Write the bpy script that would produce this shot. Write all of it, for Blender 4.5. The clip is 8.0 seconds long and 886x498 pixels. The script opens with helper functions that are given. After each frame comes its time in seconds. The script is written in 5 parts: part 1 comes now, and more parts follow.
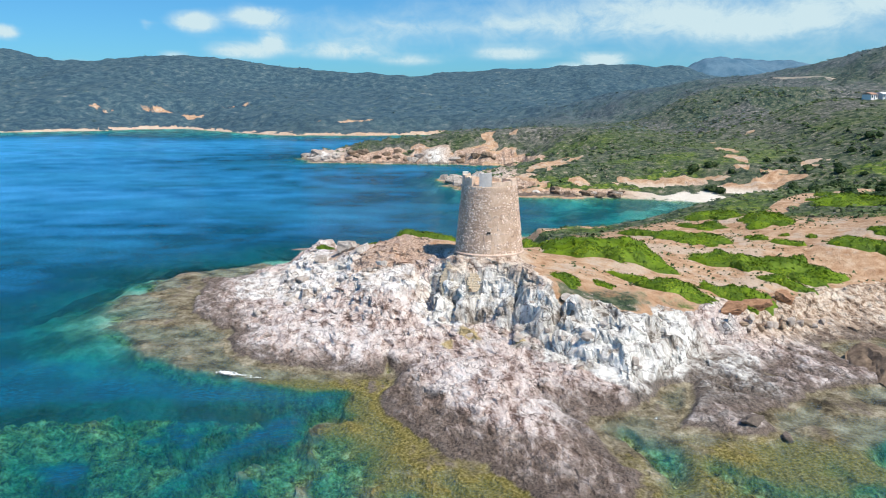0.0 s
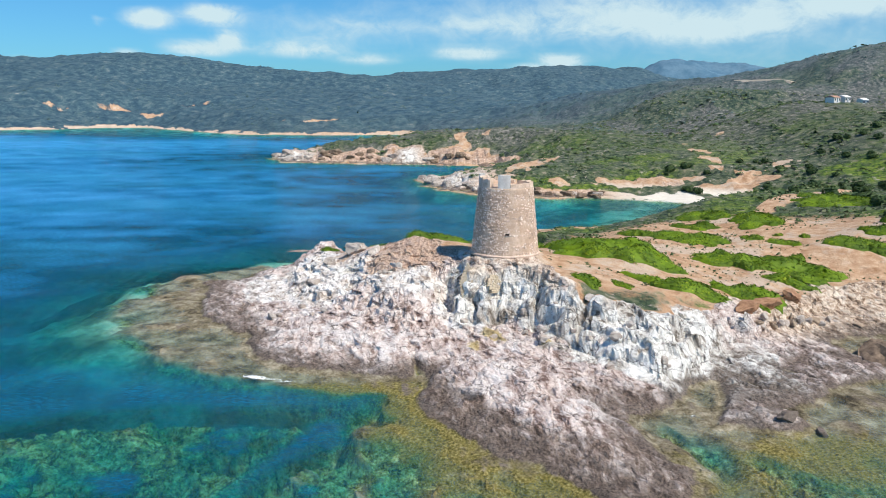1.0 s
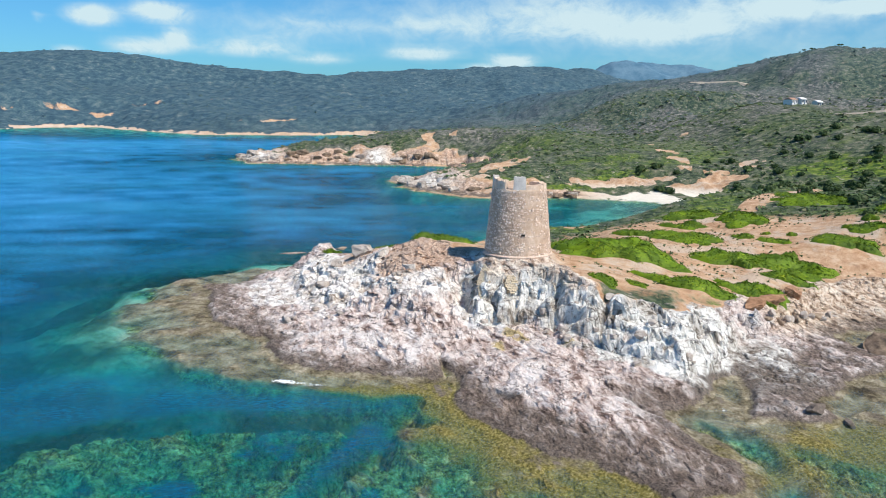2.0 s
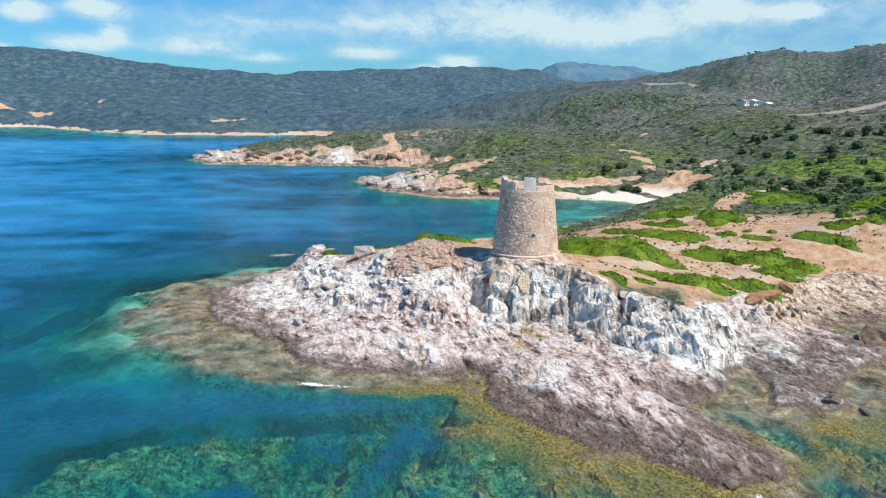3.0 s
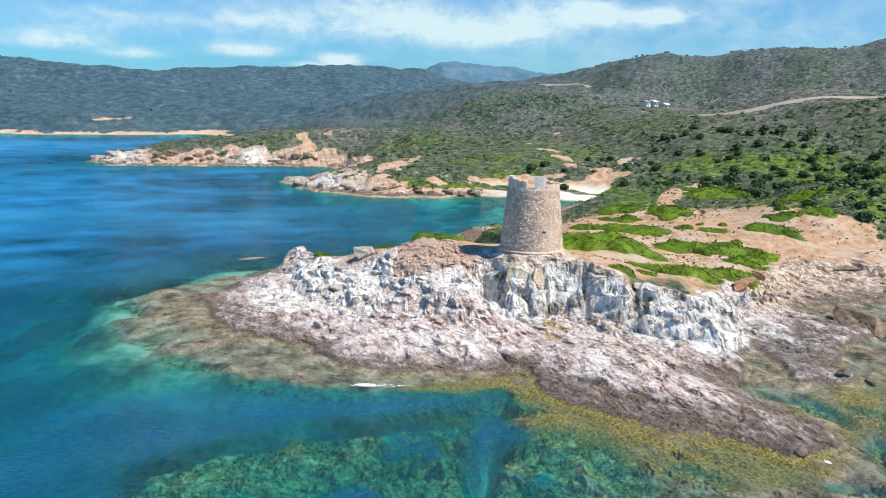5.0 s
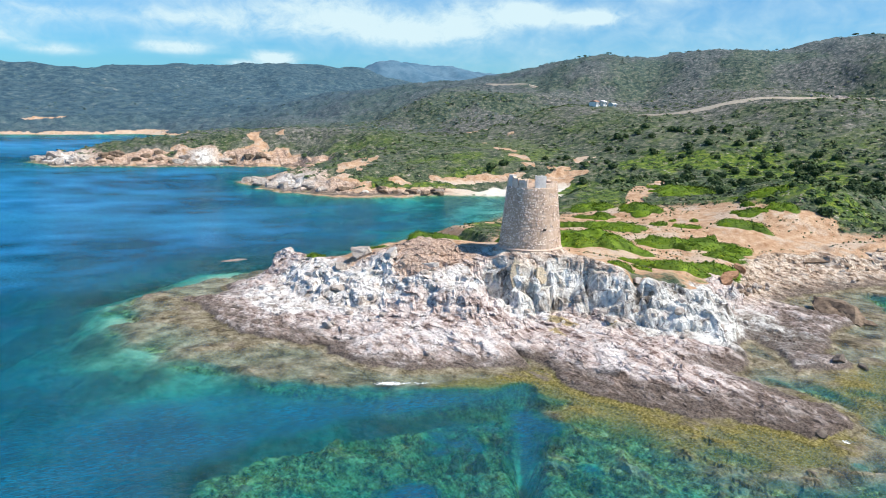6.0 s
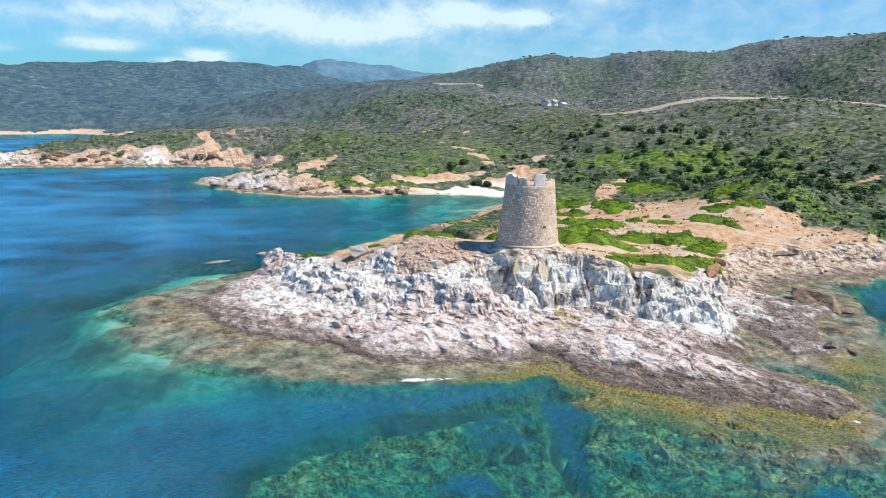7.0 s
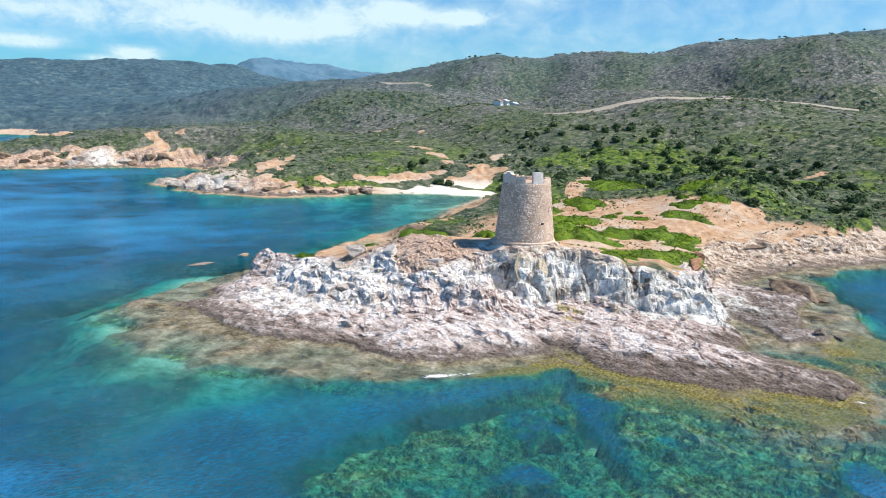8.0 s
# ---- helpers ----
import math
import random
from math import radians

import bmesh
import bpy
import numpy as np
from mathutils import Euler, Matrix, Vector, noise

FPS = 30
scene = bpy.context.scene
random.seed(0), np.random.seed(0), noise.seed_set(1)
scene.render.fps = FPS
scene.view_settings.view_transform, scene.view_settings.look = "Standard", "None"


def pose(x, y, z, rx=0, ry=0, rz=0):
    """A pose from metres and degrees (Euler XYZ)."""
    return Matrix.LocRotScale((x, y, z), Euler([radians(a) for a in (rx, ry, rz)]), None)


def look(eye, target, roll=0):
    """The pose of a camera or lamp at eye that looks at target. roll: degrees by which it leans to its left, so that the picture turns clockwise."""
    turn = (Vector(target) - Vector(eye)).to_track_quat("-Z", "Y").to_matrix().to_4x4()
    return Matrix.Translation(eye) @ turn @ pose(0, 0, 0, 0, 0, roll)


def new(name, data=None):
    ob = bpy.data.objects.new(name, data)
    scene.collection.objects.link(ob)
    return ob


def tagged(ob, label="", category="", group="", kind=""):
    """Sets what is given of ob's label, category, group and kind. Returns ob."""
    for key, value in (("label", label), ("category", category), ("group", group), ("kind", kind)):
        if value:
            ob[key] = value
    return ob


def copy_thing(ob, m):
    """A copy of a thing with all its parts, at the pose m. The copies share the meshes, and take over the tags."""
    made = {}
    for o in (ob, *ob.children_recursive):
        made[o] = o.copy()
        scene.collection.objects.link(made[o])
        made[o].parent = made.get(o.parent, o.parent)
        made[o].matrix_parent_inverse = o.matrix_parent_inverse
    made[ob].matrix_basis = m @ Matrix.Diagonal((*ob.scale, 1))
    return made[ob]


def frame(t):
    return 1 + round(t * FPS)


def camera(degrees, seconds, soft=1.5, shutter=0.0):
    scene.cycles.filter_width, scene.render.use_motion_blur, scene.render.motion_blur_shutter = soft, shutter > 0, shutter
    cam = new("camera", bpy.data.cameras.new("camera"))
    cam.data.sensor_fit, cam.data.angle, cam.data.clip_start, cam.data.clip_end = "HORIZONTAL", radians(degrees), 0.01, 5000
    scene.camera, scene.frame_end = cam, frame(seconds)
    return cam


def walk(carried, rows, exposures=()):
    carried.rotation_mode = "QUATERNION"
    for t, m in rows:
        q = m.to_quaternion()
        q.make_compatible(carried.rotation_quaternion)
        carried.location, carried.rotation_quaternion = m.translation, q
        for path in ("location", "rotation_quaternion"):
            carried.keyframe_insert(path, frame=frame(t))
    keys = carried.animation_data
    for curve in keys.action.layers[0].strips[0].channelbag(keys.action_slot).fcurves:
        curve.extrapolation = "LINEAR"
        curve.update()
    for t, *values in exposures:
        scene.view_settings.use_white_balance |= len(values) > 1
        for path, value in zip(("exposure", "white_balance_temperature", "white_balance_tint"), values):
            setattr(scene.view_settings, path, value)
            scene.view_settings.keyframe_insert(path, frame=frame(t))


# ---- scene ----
cam = camera(61.3, 8.0, soft=1.0)
METRES, EYE, TILT, LEAN, TURN = 72.0, 29.6, -10.9, 0.0, 0.0
ROWS = [
    (0.0, 0.0, 0.0, 0.0, -0.0, -0.0, 0.0),
    (0.5, -0.0539, -0.0009, 0.002, -1.59, -0.0, 0.13),
    (1.0, -0.1102, -0.0013, 0.0039, -3.16, -0.03, 0.28),
    (1.5, -0.1683, -0.0005, 0.0057, -4.86, -0.05, 0.5),
    (3.0, -0.351, 0.0097, 0.0111, -10.9, -0.15, 1.37),
    (3.5, -0.4113, 0.0158, 0.0129, -12.87, -0.23, 1.66),
    (4.0, -0.4746, 0.0244, 0.0152, -15.11, -0.31, 2.01),
    (4.5, -0.5382, 0.0349, 0.0178, -17.45, -0.43, 2.38),
    (6.0, -0.7287, 0.0815, 0.0268, -24.63, -0.9, 3.5),
    (6.5, -0.7911, 0.1015, 0.0298, -27.02, -1.08, 3.87),
    (7.0, -0.8528, 0.1238, 0.0333, -29.38, -1.28, 4.24),
    (7.5, -0.9134, 0.149, 0.037, -31.77, -1.48, 4.61),
    (8.0, -0.9732, 0.1766, 0.0413, -34.17, -1.71, 4.97),
]
walk(cam, [(t, pose(0, 0, EYE, TILT, LEAN, TURN) @ pose(METRES * x, METRES * y, METRES * z, 90 + pitch, roll, yaw)) for t, x, y, z, yaw, pitch, roll in ROWS],
     exposures=[(0.0, 0.04), (4.0, 0.14), (8.0, 0.28)])

# ---- world, sun ----
SUN_EL, SUN_AZ = 54.0, 137.0
world = bpy.data.worlds.new("world")
scene.world = world
world.use_nodes = True
wn = world.node_tree.nodes
sky = wn.new("ShaderNodeTexSky")
sky.sky_type, sky.sun_disc = "NISHITA", False
sky.sun_elevation, sky.sun_rotation = radians(SUN_EL), radians(SUN_AZ)
sky.air_density, sky.dust_density, sky.ozone_density = 1.0, 0.5, 4.0
wn["Background"].inputs["Strength"].default_value = 0.094
clean = wn.new("ShaderNodeMix")  # clean sea air: a bluer sky
clean.data_type, clean.blend_type, clean.inputs["Factor"].default_value, clean.inputs[7].default_value = "RGBA", "MULTIPLY", 1.0, (0.42, 0.94, 1.28, 1)
world.node_tree.links.new(sky.outputs[0], clean.inputs[6])
world.node_tree.links.new(clean.outputs[2], wn["Background"].inputs["Color"])
sun = new("sun", bpy.data.lights.new("sun", "SUN"))
sun.data.energy, sun.data.angle, sun.data.color = 5.0, radians(0.53), (1.0, 0.92, 0.80)
to_sun = Vector((math.sin(radians(SUN_AZ)) * math.cos(radians(SUN_EL)), math.cos(radians(SUN_AZ)) * math.cos(radians(SUN_EL)), math.sin(radians(SUN_EL))))
sun.matrix_world = look(to_sun * 200, (0, 0, 0))


# ---- number helpers ----
def lattice(ix, iy, iz, seed):
    h = (ix.astype(np.int64) * 374761393 + iy.astype(np.int64) * 668265263 + iz.astype(np.int64) * 2147483647 + seed * 1274126177) & 0xFFFFFFFF
    h = ((h ^ (h >> 13)) * 1274126177) & 0xFFFFFFFF
    h = ((h ^ (h >> 16)) * 2246822519) & 0xFFFFFFFF
    return ((h ^ (h >> 15)) & 0xFFFF) / 65535.0


def value_noise(x, y, z=None, seed=0):
    """Smooth noise from -1 to 1 on arrays."""
    x0, y0 = np.floor(x), np.floor(y)
    fx, fy = x - x0, y - y0
    fx, fy = fx * fx * fx * (fx * (fx * 6 - 15) + 10), fy * fy * fy * (fy * (fy * 6 - 15) + 10)
    if z is None:
        k = np.zeros_like(x0)
        a = lattice(x0, y0, k, seed) * (1 - fx) + lattice(x0 + 1, y0, k, seed) * fx
        b = lattice(x0, y0 + 1, k, seed) * (1 - fx) + lattice(x0 + 1, y0 + 1, k, seed) * fx
        return (a * (1 - fy) + b * fy) * 2 - 1
    z0 = np.floor(z)
    fz = z - z0
    fz = fz * fz * (3 - 2 * fz)
    out = 0
    for k, wz in ((z0, 1 - fz), (z0 + 1, fz)):
        a = lattice(x0, y0, k, seed) * (1 - fx) + lattice(x0 + 1, y0, k, seed) * fx
        b = lattice(x0, y0 + 1, k, seed) * (1 - fx) + lattice(x0 + 1, y0 + 1, k, seed) * fx
        out = out + (a * (1 - fy) + b * fy) * wz
    return out * 2 - 1


def fbm(x, y, octaves=4, seed=0, gain=0.5):
    out, amp, f = 0, 1.0, 1.0
    for k in range(octaves):
        c, s = math.cos(k * 0.7), math.sin(k * 0.7)
        out = out + amp * value_noise((x * c - y * s) * f, (x * s + y * c) * f, seed=seed + 17 * k)
        amp, f = amp * gain, f * 2.03
    return out


def ridged(x, y, octaves=4, seed=0, gain=0.55):
    out, amp, f = 0, 1.0, 1.0
    for k in range(octaves):
        c, s = math.cos(k * 0.9), math.sin(k * 0.9)
        out = out + amp * (1 - 2 * np.abs(value_noise((x * c - y * s) * f, (x * s + y * c) * f, seed=seed + 13 * k)))
        amp, f = amp * gain, f * 2.1
    return out


def facets(x, y, seed=0, tilt=0.5):
    """Broken rock: each block keeps its own level and slant, with sharp steps between."""
    x0, y0 = np.floor(x), np.floor(y)
    best, level, zero = np.full(x.shape, 1e9), np.zeros_like(x), np.zeros_like(x)
    for i in (-1, 0, 1):
        for j in (-1, 0, 1):
            cx, cy = x0 + i, y0 + j
            px, py = x - cx - lattice(cx, cy, zero, seed), y - cy - lattice(cx, cy, zero, seed + 1)
            q = px * px + py * py
            k = q < best
            best = np.where(k, q, best)
            tx, ty = lattice(cx, cy, zero, seed + 2) * 2 - 1, lattice(cx, cy, zero, seed + 3) * 2 - 1
            level = np.where(k, (lattice(cx, cy, zero, seed + 4) * 2 - 1) * (1 - tilt) + tilt * 1.6 * (px * tx + py * ty), level)
    return level


def step01(a, b, x):
    t = np.clip((x - a) / (b - a), 0, 1)
    return t * t * (3 - 2 * t)


def bell(x, y, cx, cy, rx, ry=None, turn=0):
    ry = ry or rx
    c, s = math.cos(radians(turn)), math.sin(radians(turn))
    u, v = (x - cx) * c + (y - cy) * s, -(x - cx) * s + (y - cy) * c
    return np.exp(-(u / rx) ** 2 - (v / ry) ** 2)


def inside_distance(x, y, ring):
    """Distance to a closed outline, positive inside."""
    best, odd = np.full(x.shape, 1e18), np.zeros(x.shape, bool)
    for (ax, ay), (bx, by) in zip(ring, ring[1:] + ring[:1]):
        ex, ey = bx - ax, by - ay
        t = np.clip(((x - ax) * ex + (y - ay) * ey) / (ex * ex + ey * ey), 0, 1)
        best = np.minimum(best, (x - ax - t * ex) ** 2 + (y - ay - t * ey) ** 2)
        if ay != by:
            odd ^= ((ay > y) != (by > y)) & (x < ex * (y - ay) / (by - ay) + ax)
    return np.where(odd, 1, -1) * np.sqrt(best)


# ---- plan of the land ----
HEADLAND_SHORE = [(-22, 141), (-26, 137), (-31.5, 133), (-36.5, 127.5), (-41, 125.5), (-39, 117), (-38.8, 110), (-34, 101), (-29.8, 95), (-26.5, 87), (-22, 83.2), (-16, 80.5), (-11, 78.6), (-7.4, 78.6),
                  (-5.9, 80), (-6.2, 75), (-6.0, 69), (-3.7, 64), (-1, 60), (2, 57), (4.8, 53.5), (6.8, 50.3), (10.5, 50.3), (14, 52), (16.4, 54), (17, 56.5), (14.8, 60), (14, 64), (14.8, 66.6), (18, 68.5),
                  (21.6, 71.6), (24.2, 75.4), (26.4, 76.6), (25.6, 73), (24, 70), (21.4, 66.5), (20.6, 64), (24.5, 63.4), (28.2, 62.6), (31.8, 63.8), (31, 68.4)]
EAST_SHORE = [(35.5, 71), (39.5, 73.3), (44, 74.8), (48.5, 75.6), (49, 80), (47, 84.5), (47.5, 88.6), (51.5, 90.4), (58, 90.6), (64, 91.6), (74, 91), (81, 89), (91, 85), (110, 79), (150, 66), (320, 20), (900, -200), (4700, -900), (4700, 4700), (-4700, 4700)]
BAY_SHORE = [(-4700, 300), (-1500, 520), (-700, 760), (-484, 827), (-441, 862), (-404, 884), (-383, 944), (-328, 966), (-247, 862), (-159, 752), (-103, 749), (-70, 749),
             (-15, 765), (40, 700), (60, 600), (10, 520), (-45, 475), (-78, 445), (-81, 428), (-66, 394), (-44, 388), (-16, 383), (15, 374), (33, 373), (35, 345), (22, 330), (6, 312),
             (-1, 302), (3, 273), (20, 246), (41, 239), (58, 240), (72, 238), (81, 230), (88, 222), (80, 212), (59, 193), (43, 176), (24, 169), (6, 159), (-9, 149), (-17, 142)]
SHORE = HEADLAND_SHORE + EAST_SHORE + BAY_SHORE
# the rim of the rock shelf that lies just under the water
SHELF = [(-30, 141), (-44, 134), (-49.5, 128), (-49, 116), (-47, 104), (-41.5, 94), (-36.5, 86), (-29.5, 81), (-23.5, 78.2), (-17, 75.6), (-11, 73.8), (-7.6, 73), (-8.6, 70), (-8, 65), (-5, 60.5), (-1, 56.5), (2.5, 53), (4.6, 48.6),
         (11, 48.2), (16.6, 51.2), (18.4, 55.5), (16, 60), (17, 65), (20, 66.5), (19.4, 62.5), (23.5, 59.5), (28, 57.5), (34, 57), (38.5, 60.5), (42, 66), (50, 71), (58, 78), (66, 87), (76, 90), (95, 83), (150, 62), (320, 16),
         (330, 100), (100, 118), (0, 128), (-18, 142)]
# foot and brink of the headland's cliff with their heights, both closed over the land behind
FOOT = [(-26.5, 131, 2.4), (-26, 118, 1.9), (-24.6, 110, 1.8), (-19, 104, 2.4), (-13, 98, 3.0), (-9.6, 93, 3.4), (-6, 91.4, 3.3), (-3.9, 93.6, 3.3), (-2.4, 96.6, 3.6), (-0.6, 92.4, 3.0), (6.3, 89.8, 2.7), (11, 83.8, 2.6),
        (15, 78.6, 2.4), (18.5, 75, 1.7), (22.5, 75.8, 1.5), (26.4, 78.6, 1.4), (30.5, 84.4, 1.5), (35, 89, 2.0), (39, 91.4, 2.4), (44, 94.6, 1.8)]
FOOT_EAST = [(50, 98.4, 1.5), (57, 101.4, 1.6), (63, 103, 2.0), (70, 100.6, 1.9), (80, 96.4, 1.7), (95, 91.6, 1.7), (120, 84, 1.8), (150, 76, 2.2), (320, 36, 3.0), (900, -120, 3.0), (4700, -820, 3.0), (4700, 4700, 3.0), (-4700, 4700, 3.0), (-4700, 210, 3.0), (-40, 210, 3.0), (-23, 160, 2.4)]
BRINK = [(-22.6, 132, 4.8), (-21, 123, 5.4), (-18.4, 112.2, 4.9), (-15, 107, 5.2), (-11, 101.4, 6.1), (-8.6, 97.4, 6.2), (-6.4, 95.6, 6.3), (-4.6, 98.6, 6.6), (-2.6, 100.6, 8.4), (-0.2, 100, 8.6), (1.4, 97.4, 9.0), (4.4, 95.7, 9.4), (8.5, 93.8, 9.4),
         (10.6, 90.2, 9.0), (12.8, 87.4, 8.6), (18.2, 83.4, 6.9), (22.2, 82.4, 5.6), (26, 85, 5.0), (30, 89.6, 4.9), (36, 93.2, 4.4), (43, 97.8, 4.0)]
BRINK_EAST = [(49, 101.6, 3.8), (56, 105, 3.6), (62, 107.8, 3.9), (70, 104.8, 3.9), (80, 100.6, 3.8), (95, 96, 4.2), (120, 89, 5.0), (150, 82, 6.0), (320, 42, 8.0), (900, -110, 10), (4700, -810, 10), (4700, 4690, 10), (-4690, 4690, 10), (-4690, 214, 6), (-36, 214, 6), (-19, 160, 4.6)]
FOOT, BRINK = FOOT + FOOT_EAST, BRINK + BRINK_EAST
# spot heights of the land: the headland and the neck, then the hills behind the cove
NECK_SPOTS = [(6, 101, 10.1), (-4, 114, 9.9), (-7, 109.5, 10.2), (-12, 110, 7.2), (-13.8, 118, 7.7), (-18, 120, 5.9), (-22, 128, 5.2), (-6, 98.5, 6.9), (-11, 103, 6.5), (11, 91.5, 9.0), (19, 85, 6.6), (25, 112, 7.7), (33, 97, 5.8), (38, 131, 6.8)]
NECK_SPOTS += [(50, 112, 5.3), (53, 126, 6.6), (65, 118, 8.0), (63, 145, 7.6), (84, 160, 9.8), (82, 123, 10.2), (99, 131, 14.3), (61, 111, 4.5), (41, 99, 4.5), (55, 108, 3.9), (52, 142, 5.6), (30, 160, 3.5), (-8, 138, 1.8), (8, 146, 2.6), (-14, 128, 3.6), (0, 128, 5.6), (12, 134, 5.0), (-18, 134, 2.0), (22, 143, 4.2), (70, 107, 5.0), (79, 104, 4.8), (110, 105, 7.0)]
HILL_SPOTS = [(110, 293, 13.5), (106, 258, 9.4), (84, 246, 4.0), (58, 256, 5.0), (35, 256, 6.2), (18, 280, 6.0), (28, 392, 14), (50, 404, 20), (-28, 408, 11.5), (-60, 420, 8), (92, 387, 17), (140, 416, 12),
              (175, 234, 22), (192, 300, 29), (189, 335, 33), (232, 235, 37), (235, 270, 45), (218, 520, 42), (268, 560, 53), (60, 500, 12), (140, 180, 17), (220, 150, 26), (100, 200, 8), (120, 600, 15), (-200, 1064, 23)]
RIDGES = [  # width across, then the ridge's line with its heights
    (210, [(200, 800, 40), (271, 692, 52), (300, 650, 60), (318, 590, 69), (340, 530, 77), (383, 506, 75), (400, 466, 79), (420, 443, 74), (440, 420, 79), (488, 402, 91), (534, 378, 94), (614, 344, 103), (800, 240, 112), (1100, 0, 90)]),
    (330, [(-2600, 1200, 150), (-1300, 1500, 160), (-846, 1475, 136), (-749, 1470, 113), (-666, 1455, 112), (-565, 1443, 120), (-474, 1423, 120), (-436, 1435, 120), (-345, 1408, 107), (-188, 1387, 89), (-83, 1347, 80), (30, 1300, 62)]),
    (340, [(-187, 1891, 88), (-62, 1899, 98), (8, 1900, 110), (230, 1886, 119), (378, 1862, 129), (455, 1845, 127), (556, 1817, 111), (700, 1770, 86)]),
    (300, [(728, 2496, 120), (795, 2476, 136), (858, 2454, 158), (928, 2429, 177), (982, 2407, 170), (1071, 2369, 168), (1143, 2335, 150), (1239, 2286, 120)]),
    (500, [(1300, 2200, 110), (2200, 1500, 170), (3000, 600, 160)]),
]


def spots_height(x, y, spots, reach):
    top, weight = 0, 1e-9
    for sx, sy, sz in spots:
        w = 1 / ((x - sx) ** 2 + (y - sy) ** 2 + reach * reach) ** 1.8
        top, weight = top + w * sz, weight + w
    return top / weight


def line_height(x, y, ring):
    """Height of the nearest point of a closed line that has heights."""
    best, out = np.full(x.shape, 1e18), np.zeros_like(x)
    for (ax, ay, az), (bx, by, bz) in zip(ring, ring[1:] + ring[:1]):
        ex, ey = bx - ax, by - ay
        t = np.clip(((x - ax) * ex + (y - ay) * ey) / (ex * ex + ey * ey), 0, 1)
        q = (x - ax - t * ex) ** 2 + (y - ay - t * ey) ** 2
        k = q < best
        best, out = np.where(k, q, best), np.where(k, az + (bz - az) * t, out)
    return out


def ridge_height(x, y):
    wx, wy = x + 70 * fbm(x / 260, y / 260, 3, 5), y + 70 * fbm(x / 260, y / 260, 3, 9)
    out = np.zeros_like(x)
    for width, line in RIDGES:
        for (ax, ay, az), (bx, by, bz) in zip(line, line[1:]):
            ex, ey = bx - ax, by - ay
            # near the crest the ridge keeps its line, down the flanks it breaks into spurs
            t = np.clip(((x - ax) * ex + (y - ay) * ey) / (ex * ex + ey * ey), 0, 1)
            d0 = np.hypot(x - ax - t * ex, y - ay - t * ey)
            t2 = np.clip(((wx - ax) * ex + (wy - ay) * ey) / (ex * ex + ey * ey), 0, 1)
            d1 = np.hypot(wx - ax - t2 * ex, wy - ay - t2 * ey)
            k = step01(0, 120, d0)
            d = d0 * (1 - k) + d1 * k
            out = np.maximum(out, (az + (bz - az) * t) * np.exp(-(d / width) ** 1.35))
    return out


